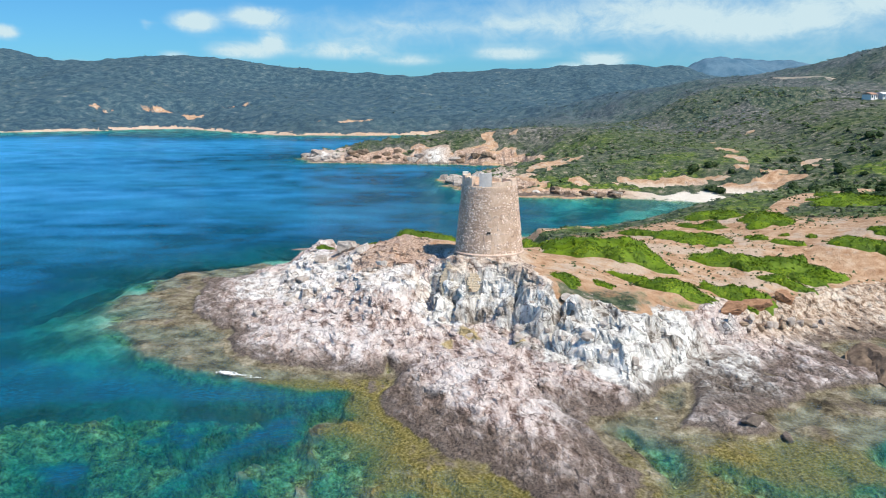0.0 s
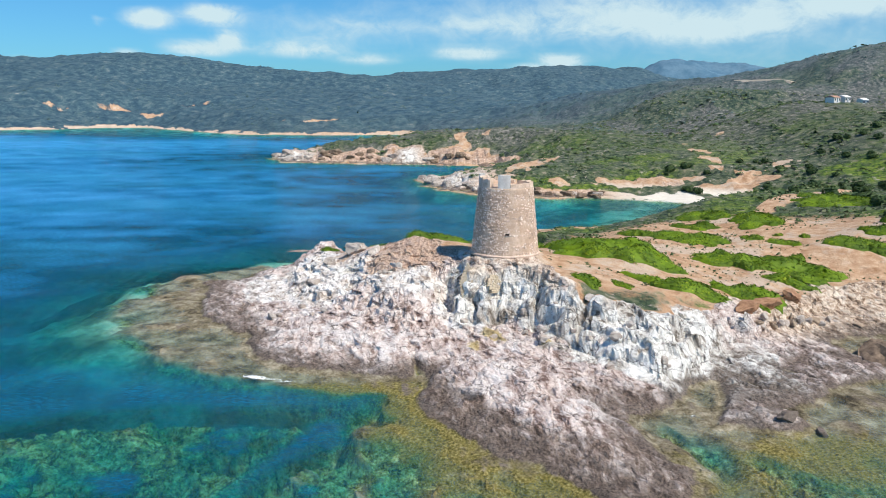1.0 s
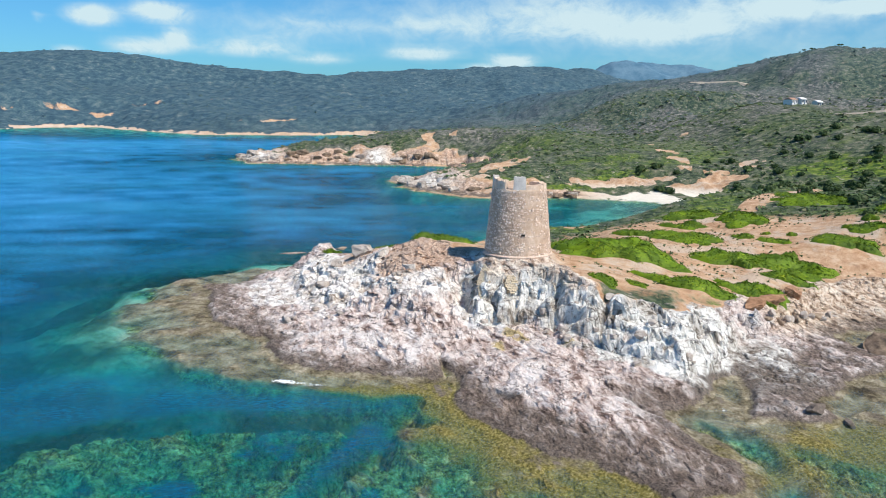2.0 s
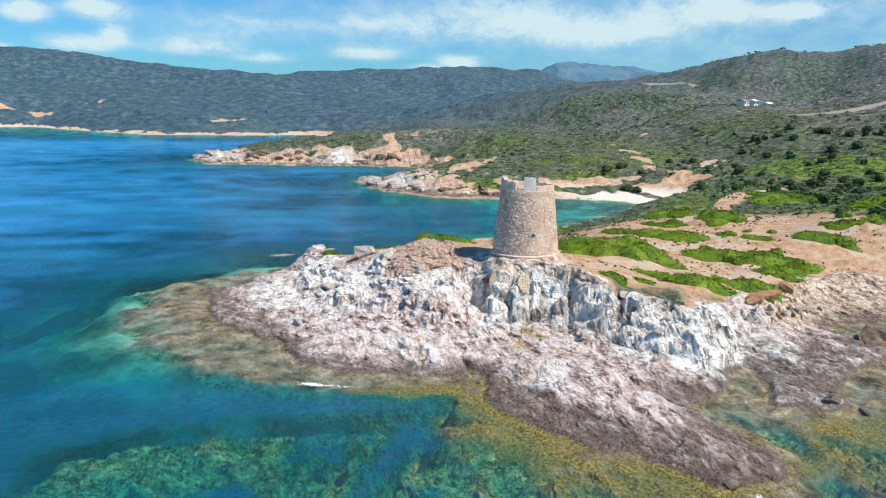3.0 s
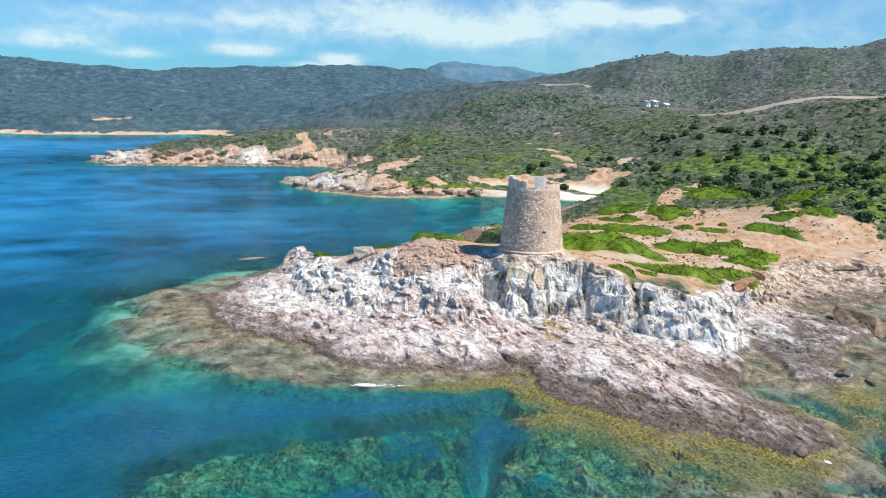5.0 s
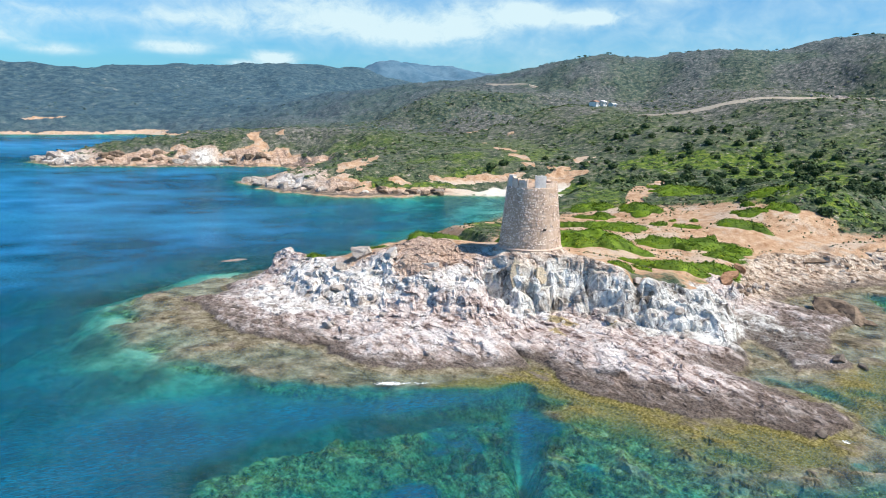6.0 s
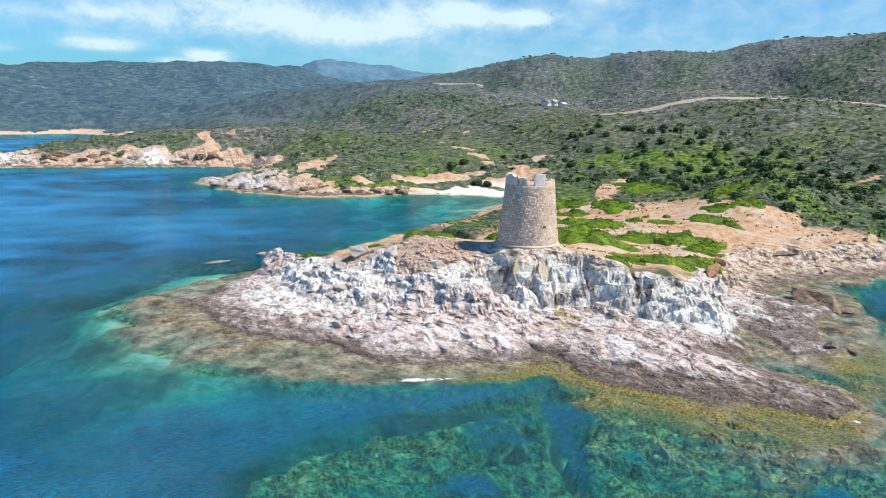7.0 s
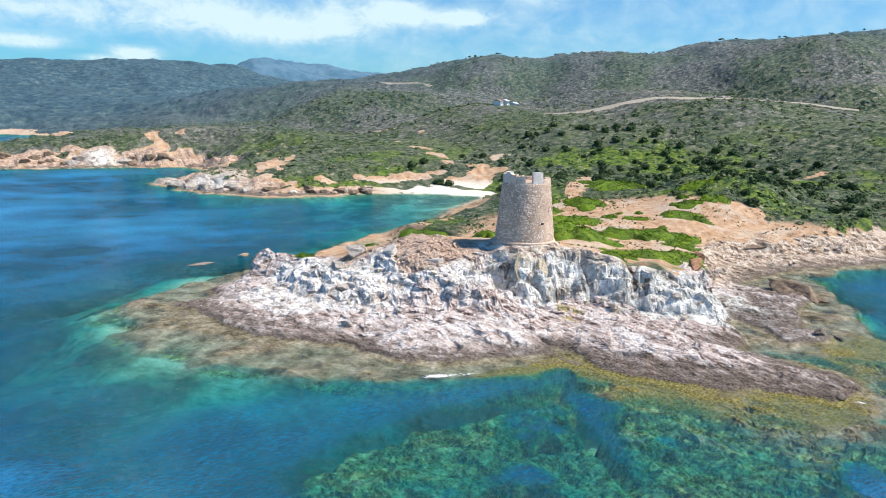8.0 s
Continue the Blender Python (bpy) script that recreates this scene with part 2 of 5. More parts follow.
def land(x, y):
    """Height of the ground, and what covers it."""
    near = np.exp(-(np.hypot(x - 15, y - 90) / 130) ** 4)
    far = np.clip(np.hypot(x - 15, y - 90) / 300, 0, 3)
    calm = 1 - 0.5 * near * step01(-34, -24, x)
    wob = calm * (1.0 + 1.2 * far)
    wx = x + wob * (1.5 * fbm(x / 7, y / 7, 4, 3)) + 2.5 * (1 - near) * fbm(x / 40, y / 40, 2, 41)
    wy = y + wob * (1.5 * fbm(x / 7, y / 7, 4, 7)) + 2.5 * (1 - near) * fbm(x / 40, y / 40, 2, 47)
    d = inside_distance(wx, wy, SHORE)
    shelf_d = inside_distance(x + 2.2 * fbm(x / 6, y / 6, 4, 4), y + 2.2 * fbm(x / 6, y / 6, 4, 8), SHELF)
    block = near > 0.05
    big, small, chips = np.zeros_like(x), np.zeros_like(x), np.zeros_like(x)
    xb, yb = x[block], y[block]
    qx, qy = xb + 0.9 * fbm(xb / 3, yb / 3, 3, 14), yb + 0.9 * fbm(xb / 3, yb / 3, 3, 15)
    ub, vb = qx * 0.62 - qy * 0.78, qx * 0.78 + qy * 0.62
    big[block], small[block], chips[block] = facets(ub / 4.2, vb / 2.6, 201), facets(ub / 1.9, vb / 1.1, 207), facets(ub / 0.95, vb / 0.6, 213)
    # the cliff: buttresses and clefts shift its foot and its brink together
    flute = 1.5 * ridged(x / 8.5 + 0.35 * fbm(x / 5, y / 5, 2, 18), y / 8.5, 2, 21, 0.45) + 1.35 * big + 0.38 * small
    cx, cy = x + 0.9 * fbm(x / 5, y / 5, 3, 11) * near, y + (0.9 * fbm(x / 5, y / 5, 3, 19) + 0.75 * flute) * near
    r = inside_distance(cx, cy, [p[:2] for p in FOOT])
    rb = inside_distance(cx, cy, [p[:2] for p in BRINK])
    foot_z, brink_z = line_height(cx, cy, FOOT), line_height(cx, cy, BRINK)
    # upper land
    blend = step01(150, 230, np.hypot(x - 15, y - 90))
    top = spots_height(x, y, NECK_SPOTS, 5.0) * (1 - blend) + spots_height(x, y, HILL_SPOTS, 25.0) * blend
    # behind the tower the ground falls away to the north
    top = np.minimum(top, 9.8 + 0.26 * np.clip(x + 4, -20, 0) - 0.4 * np.clip(y - 113 + 0.5 * np.clip(x, -24, 0), 0, 30) + 14 * step01(12, 30, x) + 500 * step01(45, 80, x) + 500 * step01(165, 200, y) + 500 * step01(-60, -200, x))
    # a ridge fades out before the coast
    hills = ridge_height(x, y) * step01(0, 160, d + 60 * step01(900, 1500, y))
    k = step01(180, 420, np.hypot(x - 15, y - 90))
    top = np.maximum(top, hills * k)
    rough = step01(150, 500, np.hypot(x - 15, y - 90))
    top = top + rough * (2.5 * fbm(x / 60, y / 60, 4, 23) + 1.6 * ridged(x / 45, y / 45, 4, 29) - 1.5) * step01(5, 80, d)
    top = top + (1 - rough) * 0.25 * fbm(x / 9, y / 9, 3, 31)
    # shore: low rock at the headland and the strand, sand at the beach, small cliffs on the capes
    beach = bell(x, y, 88, 232, 26, 15, -35)
    cape = (1 - near) * (1 - beach)
    width = 46.0 - 6 * beach - 38 * (1 - cape) + 30 * step01(600, 800, y)
    bank = np.maximum(d, 0) / width
    low = step01(0.01, 0.12 + 0.25 * cape * step01(600, 500, y), bank + 0.06 * fbm(x / 6, y / 6, 3, 33)) * (0.26 - 0.18 * step01(600, 800, y)) * (1 - np.clip(2.5 * beach, 0, 1))
    top = top * (0.03 + np.minimum(low + (1 - low) * step01(0, 1, bank), 1) * 0.97)
    top = top + cape * step01(0.1, 0.3, bank) * step01(1.3, 0.6, bank) * (1 - step01(600, 800, y)) * 0.9 * ridged(x / 9, y / 9, 4, 35)
    top = top * (1 - np.clip(beach * 1.7, 0, 1)) + np.minimum(top, 0.25 + 0.09 * np.maximum(d, 0)) * np.clip(beach * 1.7, 0, 1)
    # the low rock in front of the cliff, with the tongue that runs out to the south
    apron = foot_z * np.clip(np.maximum(d, 0) / (np.maximum(d, 0) + np.maximum(-r, 0) + 1e-6), 0, 1) ** 0.85
    apron = apron * step01(0.1, 0.5, near)
    east = step01(24, 31, x) * step01(94, 88, y)
    apron = apron * (1 - 0.3 * east) + 0.9 * bell(x, y, 9, 61, 4.0, 9, 25) * step01(0, 4, d) + 0.7 * bell(x, y, 2, 74, 4, 9, 30) - 0.9 * bell(x, y, 11, 79, 3.2, 2.4, -38)
    apron = np.maximum(apron, np.minimum(0.35 * np.maximum(d, 0), 0.55))
    # the face: steep, in ledges
    up = np.clip(r / (np.maximum(r, 0) + np.maximum(-rb, 0) + 1e-6), 0, 1)
    up = up * (1 - near) + np.clip(up + 0.085 * np.sin(up * 19 + 3 * fbm(x / 4, y / 4, 2, 37)) * up * (1 - up) * 4 * near, 0, 1) ** (1 - 0.25 * near) * near
    crown = step01(0, 4.5, rb)
    plateau = np.where(rb > 0, brink_z * (1 - crown) + top * crown, brink_z)
    plateau = plateau * step01(0.25, 0.75, near) + top * (1 - step01(0.25, 0.75, near))
    h = apron + (np.where(rb > 2, plateau, np.maximum(plateau, apron)) - apron) * up
    blocks = np.zeros_like(x)
    far_block = (near <= 0.3) & (y < 520) & (y > 180) & (x < 120)
    blocks[far_block] = facets((x[far_block] + 4 * fbm(x[far_block] / 9, y[far_block] / 9, 2, 14)) / 7, (y[far_block] + 4 * fbm(x[far_block] / 9, y[far_block] / 9, 2, 15)) / 6, 221)
    h = h + cape * (1 - beach) * step01(0, 4, d) * step01(16, 8, d) * 1.1 * blocks
    # bare rock: strata run slantwise down to the water
    u, v = (x * 0.62 - y * 0.78), (x * 0.78 + y * 0.62)
    rock = near * (1 - step01(-0.5, 2.2, rb - 5.5 * bell(x, y, 4, 98, 9, 6) + 1.6 * fbm(x / 5, y / 5, 4, 43)) * step01(-30, -5, x)) * step01(0.35, 0.9, near)
    coast = cape * (1 - beach) * step01(0, 1.5, d) * step01(20, 10, d + 9 * fbm(x / 14, y / 14, 3, 39)) * step01(650, 560, y)
    rock = np.maximum(rock, coast)
    rock = np.maximum(rock, near * step01(2, -6, x - 2 + 5 * fbm(x / 8, y / 8, 2, 53)) * step01(10.3, 9.7, top + 0.7 * fbm(x / 4, y / 4, 3, 55)) * step01(117, 111, y + 3 * fbm(x / 7, y / 7, 2, 56)) * step01(-3, 2, d))
    shelf = near * np.exp(-np.maximum(-d, 0) / 12)
    amp = np.clip(rock, 0, 1) * shelf
    steep = up * (1 - up) * 4
    strata = ridged(u / 7.5 + 0.4 * fbm(x / 6, y / 6, 2, 57), v / 1.7, 5, 59, 0.6)
    lumps = ridged(x / 3.6, y / 3.6, 5, 61, 0.6)
    crags = ridged(x / 8, y / 8, 3, 63)
    craggy = np.minimum(steep + 0.3 * step01(2.5, 5, h) * step01(0, -8, x), 1) * (1 - 0.5 * step01(-3, 3, x))
    h = h + amp * ((0.21 * strata + 0.09 * lumps + 0.16 * big + 0.20 * small + 0.11 * chips) * (1 - 0.5 * steep) + (0.10 * lumps + 0.4 * crags + 0.45 * big + 0.18 * small + 0.05 * chips) * craggy) * np.clip(0.35 + np.abs(d) / 6, 0, 1.0)
    h = h + rough * step01(12, 40, d) * np.minimum(np.hypot(x, y) / 500, 1.2) * step01(1000, 500, np.hypot(x, y)) * 0.9 * np.maximum(fbm(x / 6.5, y / 6.5, 3, 69), -0.1)
    h = h - 4.2 * bell(x, y, -2.2, 98.2, 1.5, 3.0, 15) - 1.2 * bell(x, y, -6.4, 82.0, 0.5, 3.6, 6) - 0.8 * bell(x, y, -3.2, 89, 0.45, 4.5, 25) - 1.6 * bell(x, y, 1.6, 92.4, 0.5, 2.6, -15) - 2.2 * bell(x, y, 13.4, 84.6, 0.8, 2.2, -30) - 1.2 * bell(x, y, 8.9, 89.6, 0.45, 2.4, -20)
    # the tower stands on level rock
    foot = np.exp(-(np.hypot(x - 6.3, y - 101.0) / 5.6) ** 12)
    h = h * (1 - foot) + (10.02 + 0.12 * chips + 0.1 * small) * foot
    # sea bed
    e = np.maximum(-d, 0)
    reef = np.clip(bell(x, y, -10, 52, 26, 18.5, -12) + bell(x, y, -33, 62, 13, 7.5, -8) + bell(x, y, 30, 52, 16, 10), 0, 1)
    reef = step01(0.30, 0.5, reef * (1 + 0.55 * fbm(x / 8, y / 8, 4, 67)))
    channel = bell(x, y, -24, 74.3, 16, 2.6, -7) + 0.9 * bell(x, y, 18.5, 58, 1.7, 9, -12) + 0.6 * bell(x, y, -17.5, 62, 1.2, 9, -28)
    reef = reef * (1 - np.clip(channel * 1.3, 0, 1) * 0.95)
    meadow = bell(x, y, -52, 104, 16, 34, 12)
    e0, e = e, np.minimum(np.maximum(-shelf_d, 0), np.maximum(e - 1.5, 0))
    deep = (5.0 - 2.2 * meadow) * (1 - np.exp(-e / (4.5 + 6 * meadow))) + 9 * (1 - np.exp(-e / 200)) + 1.5 * fbm(x / 12, y / 8, 5, 75) * (1 - np.exp(-e / 8))
    cove = bell(x, y, 55, 215, 60, 45) + 0.9 * bell(x, y, -32, 146, 15, 15)
    farshore = step01(520, 800, y) * step01(260, 60, e)
    deep = deep * (1 - 0.72 * cove) * (1 - 0.72 * farshore)
    ledge_deep = np.clip(0.05 + 0.035 * e0 + 0.30 * fbm(x / 5, y / 5, 5, 77), -0.12, 0.85) * np.clip(e0 / 0.8, 0, 1)
    bed = -deep * (1 - 0.80 * reef) - ledge_deep + near * (0.16 + 0.3 * reef) * ridged(u / 6, v / 3, 4, 71) * np.clip(e0 / 5, 0, 1) * (1 - np.exp(-e / 3)) + 0.5 * fbm(x / 25, y / 25, 3, 73) * np.clip(e / 20, 0, 1)
    bed = bed - 1.8 * np.clip(channel, 0, 1) * np.clip(e0 / 5, 0, 1)
    bed = bed + reef * (0.5 * big + 0.35 * small + 0.15 * chips) * np.clip(e / 4, 0, 1)
    bed = bed + (0.05 * lumps + 0.10 * small + 0.07 * chips + 0.10 * strata) * shelf * np.clip(1 - e / 8, 0, 1)
    z = np.where(d > 0, h + 0.0, np.minimum(bed, 0.16))
    z = np.where((d > 0) & (d < 1.2), z * np.clip(d / 1.2, 0, 1) + 0.02, z)
    return z, d, r, np.clip(rock, 0, 1), beach, np.maximum(reef, 0.7 * step01(-3, 0, shelf_d) * near * (d < 0)), top


# ---- materials ----
def material(name, rough=0.85):
    m = bpy.data.materials.new(name)
    m.use_nodes = True
    nt = m.node_tree
    bsdf = nt.nodes["Principled BSDF"]
    bsdf.inputs["Roughness"].default_value = rough
    bsdf.inputs["Specular IOR Level"].default_value = 0.25
    return m, nt, bsdf


def put(nt, socket, value):
    if hasattr(value, "is_linked"):
        nt.links.new(value, socket)
    elif isinstance(value, (tuple, list)) and len(value) == 3 and socket.type == "RGBA":
        socket.default_value = (*value, 1)
    else:
        socket.default_value = value


def texture(nt, scale, detail=5.0, rough=0.6, vector=None, kind="noise", distort=0.0):
    if kind == "noise":
        n = nt.nodes.new("ShaderNodeTexNoise")
        n.inputs["Detail"].default_value, n.inputs["Roughness"].default_value, n.inputs["Distortion"].default_value = detail, rough, distort
        out = n.outputs["Fac"]
    else:
        n = nt.nodes.new("ShaderNodeTexVoronoi")
        n.feature = kind
        out = n.outputs["Distance"]
    n.inputs["Scale"].default_value = scale
    if vector is None:
        geo = nt.nodes.new("ShaderNodeNewGeometry")
        vector = geo.outputs["Position"]
    nt.links.new(vector, n.inputs["Vector"])
    return out


def ramp(nt, fac, *stops):
    n = nt.nodes.new("ShaderNodeValToRGB")
    el = n.color_ramp.elements
    while len(el) < len(stops):
        el.new(0.5)
    for e, (p, c) in zip(el, stops):
        e.position, e.color = p, (c, c, c, 1) if isinstance(c, (int, float)) else (*c, 1)
    put(nt, n.inputs[0], fac)
    return n.outputs[0]


def mix(nt, fac, a, b, kind="MIX"):
    n = nt.nodes.new("ShaderNodeMix")
    n.data_type, n.blend_type = "RGBA", kind
    put(nt, n.inputs["Factor"], fac), put(nt, n.inputs[6], a), put(nt, n.inputs[7], b)
    return n.outputs[2]


def calc(nt, op, a, b=0.0, c=0.0, clamp=False):
    n = nt.nodes.new("ShaderNodeMath")
    n.operation, n.use_clamp = op, clamp
    put(nt, n.inputs[0], a), put(nt, n.inputs[1], b)
    if op in ("MULTIPLY_ADD", "SMOOTH_MIN"):
        put(nt, n.inputs[2], c)
    return n.outputs[0]


def between(nt, value, a, b, lo=0.0, hi=1.0):
    n = nt.nodes.new("ShaderNodeMapRange")
    n.interpolation_type = "SMOOTHSTEP"
    put(nt, n.inputs[0], value)
    for i, v in enumerate((a, b, lo, hi)):
        n.inputs[i + 1].default_value = v
    return n.outputs[0]


def attribute(nt, name):
    n = nt.nodes.new("ShaderNodeAttribute")
    n.attribute_name = name
    return n.outputs["Fac"]


def relief(nt, bsdf, height, strength, distance, normal=None):
    n = nt.nodes.new("ShaderNodeBump")
    n.inputs["Strength"].default_value, n.inputs["Distance"].default_value = strength, distance
    nt.links.new(height, n.inputs["Height"])
    if normal is not None:
        nt.links.new(normal, n.inputs["Normal"])
    if bsdf is not None:
        nt.links.new(n.outputs[0], bsdf.inputs["Normal"])
    return n.outputs[0]


def stretched(nt, scale, turn=(0, 0, 0)):
    geo = nt.nodes.new("ShaderNodeNewGeometry")
    n = nt.nodes.new("ShaderNodeMapping")
    n.inputs["Scale"].default_value, n.inputs["Rotation"].default_value = scale, [radians(a) for a in turn]
    nt.links.new(geo.outputs["Position"], n.inputs["Vector"])
    return n.outputs[0]


def ground_material():
    m, nt, bsdf = material("ground", 0.9)
    geo = nt.nodes.new("ShaderNodeNewGeometry")
    sep = nt.nodes.new("ShaderNodeSeparateXYZ")
    nt.links.new(geo.outputs["Position"], sep.inputs[0])
    z = sep.outputs["Z"]
    big, mid, fine = texture(nt, 0.11, 4), texture(nt, 0.55, 10, 0.70), texture(nt, 3.5, 6, 0.75)
    strata = texture(nt, 1.0, 11, 0.70, stretched(nt, (0.85, 0.20, 1.8), (0, 0, 51)), distort=0.4)
    # rock: chalky white beds, rosy beds, bluish beds, brown caps
    white = attribute(nt, "pale")
    pale = ramp(nt, mid, (0.36, (0.30, 0.24, 0.195)), (0.43, (0.60, 0.535, 0.48)), (0.50, (0.78, 0.735, 0.695)), (0.62, (0.90, 0.88, 0.85)))
    rosy = ramp(nt, strata, (0.37, (0.17, 0.11, 0.09)), (0.44, (0.43, 0.33, 0.29)), (0.51, (0.63, 0.525, 0.475)), (0.61, (0.81, 0.725, 0.68)))
    rosy = mix(nt, between(nt, texture(nt, 0.22, 6, 0.65), 0.51, 0.60, 0.0, 0.6), rosy, ramp(nt, fine, (0.36, (0.66, 0.59, 0.55)), (0.55, (0.86, 0.83, 0.81))))
    rock = mix(nt, between(nt, calc(nt, "ADD", white, calc(nt, "MULTIPLY", calc(nt, "SUBTRACT", mid, 0.5), 0.9)), 0.35, 0.65), rosy, pale)
    seams = texture(nt, 1.0, 8, 0.70, stretched(nt, (0.34, 0.34, 0.26), (25, 18, 0)), distort=1.2)
    blue = ramp(nt, seams, (0.37, (0.15, 0.125, 0.10)), (0.42, (0.40, 0.36, 0.315)), (0.48, (0.62, 0.59, 0.54)), (0.54, (0.75, 0.73, 0.685)), (0.62, (0.88, 0.865, 0.82)))
    rock = mix(nt, between(nt, calc(nt, "ADD", attribute(nt, "blue"), calc(nt, "MULTIPLY", calc(nt, "SUBTRACT", big, 0.5), 1.4)), 0.30, 0.62), rock, blue)
    tan = ramp(nt, strata, (0.37, (0.15, 0.095, 0.06)), (0.44, (0.40, 0.285, 0.195)), (0.51, (0.60, 0.475, 0.36)), (0.62, (0.75, 0.66, 0.54)))
    rock = mix(nt, calc(nt, "MULTIPLY", attribute(nt, "warm"), 0.9), rock, tan)
    rock = mix(nt, attribute(nt, "pink"), rock, ramp(nt, mid, (0.37, (0.14, 0.08, 0.05)), (0.44, (0.38, 0.24, 0.165)), (0.52, (0.54, 0.375, 0.275)), (0.62, (0.68, 0.53, 0.42))))
    cap = between(nt, calc(nt, "ADD", attribute(nt, "cap"), calc(nt, "MULTIPLY", calc(nt, "SUBTRACT", mid, 0.5), 1.6)), 0.4, 0.7, 0.0, 0.9)
    rock = mix(nt, cap, rock, ramp(nt, fine, (0.36, (0.27, 0.165, 0.11)), (0.5, (0.50, 0.34, 0.245)), (0.64, (0.70, 0.55, 0.43))))
    # dark crevices painted in as noise blotches and specks, not cut into the shape
    crevices = between(nt, texture(nt, 1.3, 9, 0.78), 0.57, 0.65, 0.0, 0.7)
    rock = mix(nt, crevices, rock, (0.17, 0.125, 0.10))
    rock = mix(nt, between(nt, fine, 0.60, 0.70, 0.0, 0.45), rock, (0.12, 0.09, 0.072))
    wander = nt.nodes.new("ShaderNodeVectorMath")
    wander.operation = "MULTIPLY_ADD"
    nw = nt.nodes.new("ShaderNodeTexNoise")
    nw.inputs["Scale"].default_value, nw.inputs["Detail"].default_value = 0.7, 4
    nt.links.new(geo.outputs["Position"], nw.inputs["Vector"])
    nt.links.new(nw.outputs["Color"], wander.inputs[0])
    wander.inputs[1].default_value = (3.2, 3.2, 3.2)
    nt.links.new(stretched(nt, (1.0, 0.45, 1.6), (0, 0, 51)), wander.inputs[2])
    # cracks: their darkness is drawn into the colour, with a shallow bump
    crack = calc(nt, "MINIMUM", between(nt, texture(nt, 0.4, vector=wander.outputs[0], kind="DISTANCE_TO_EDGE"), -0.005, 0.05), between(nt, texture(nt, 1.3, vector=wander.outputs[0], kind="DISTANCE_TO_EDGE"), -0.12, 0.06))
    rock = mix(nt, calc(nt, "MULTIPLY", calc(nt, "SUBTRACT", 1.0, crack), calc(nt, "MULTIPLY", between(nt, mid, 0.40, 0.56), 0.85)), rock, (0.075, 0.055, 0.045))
    rock = mix(nt, between(nt, calc(nt, "ADD", attribute(nt, "ochre"), calc(nt, "MULTIPLY", calc(nt, "SUBTRACT", fine, 0.5), 0.8)), 0.4, 0.65, 0.0, 0.85), rock, ramp(nt, fine, (0.35, (0.34, 0.25, 0.08)), (0.65, (0.55, 0.44, 0.22))))
    dusk = between(nt, calc(nt, "ADD", attribute(nt, "dusky"), calc(nt, "MULTIPLY", calc(nt, "SUBTRACT", mid, 0.5), 1.4)), 0.35, 0.75, 0.0, 0.85)
    rock = mix(nt, dusk, rock, ramp(nt, strata, (0.40, (0.030, 0.024, 0.020)), (0.47, (0.145, 0.098, 0.072)), (0.54, (0.31, 0.24, 0.20)), (0.62, (0.54, 0.465, 0.42))))
    # the splash zone: dark lichen in a broken band, then pale ochre weed at the water's edge
    edge = calc(nt, "ADD", z, calc(nt, "MULTIPLY", calc(nt, "SUBTRACT", mid, 0.5), 3.4))
    rock = mix(nt, between(nt, edge, 1.45, 0.35, 0.0, 0.92), rock, ramp(nt, fine, (0.40, (0.045, 0.034, 0.028)), (0.60, (0.20, 0.155, 0.125))))
    edge2 = calc(nt, "ADD", z, calc(nt, "MULTIPLY", calc(nt, "SUBTRACT", strata, 0.5), 0.9))
    wet = ramp(nt, calc(nt, "ADD", calc(nt, "MULTIPLY", texture(nt, 0.33, 9, 0.72), 0.75), calc(nt, "MULTIPLY", fine, 0.25)), (0.39, (0.045, 0.036, 0.020)), (0.47, (0.175, 0.145, 0.085)), (0.54, (0.31, 0.27, 0.18)), (0.63, (0.50, 0.45, 0.345)))
    wet = mix(nt, between(nt, calc(nt, "ADD", attribute(nt, "weed"), calc(nt, "MULTIPLY", calc(nt, "SUBTRACT", mid, 0.5), 1.2)), 0.3, 0.7), wet, ramp(nt, fine, (0.36, (0.055, 0.052, 0.010)), (0.5, (0.20, 0.17, 0.038)), (0.64, (0.42, 0.36, 0.15))))
    rock = mix(nt, between(nt, edge2, 0.32, 0.10, 0.0, 0.95), rock, wet)
    # sandy soil
    sand = ramp(nt, mid, (0.34, (0.36, 0.20, 0.105)), (0.48, (0.50, 0.315, 0.19)), (0.64, (0.62, 0.45, 0.31)))
    sand = mix(nt, between(nt, texture(nt, 0.13, 6, 0.65), 0.52, 0.60, 0.0, 0.6), sand, ramp(nt, fine, (0.35, (0.44, 0.355, 0.27)), (0.6, (0.63, 0.545, 0.45))))
    sand = mix(nt, between(nt, fine, 0.60, 0.72, 0.0, 0.55), sand, (0.25, 0.17, 0.10))
    sand = mix(nt, attribute(nt, "beach"), sand, ramp(nt, mid, (0.3, (0.72, 0.64, 0.53)), (0.7, (0.83, 0.78, 0.69))))
    # scrub slopes: heath, bare stones
    veg = ramp(nt, texture(nt, 0.35, 9, 0.72), (0.41, (0.014, 0.032, 0.020)), (0.46, (0.040, 0.068, 0.036)), (0.52, (0.090, 0.118, 0.062)), (0.58, (0.155, 0.160, 0.098)), (0.65, (0.29, 0.25, 0.185)))
    lush = ramp(nt, texture(nt, 0.5, 8, 0.7), (0.42, (0.025, 0.060, 0.010)), (0.50, (0.085, 0.150, 0.018)), (0.60, (0.20, 0.25, 0.035)))
    veg = mix(nt, calc(nt, "MULTIPLY", between(nt, texture(nt, 0.035, 5, 0.6), 0.47, 0.56), attribute(nt, "lush")), veg, lush)
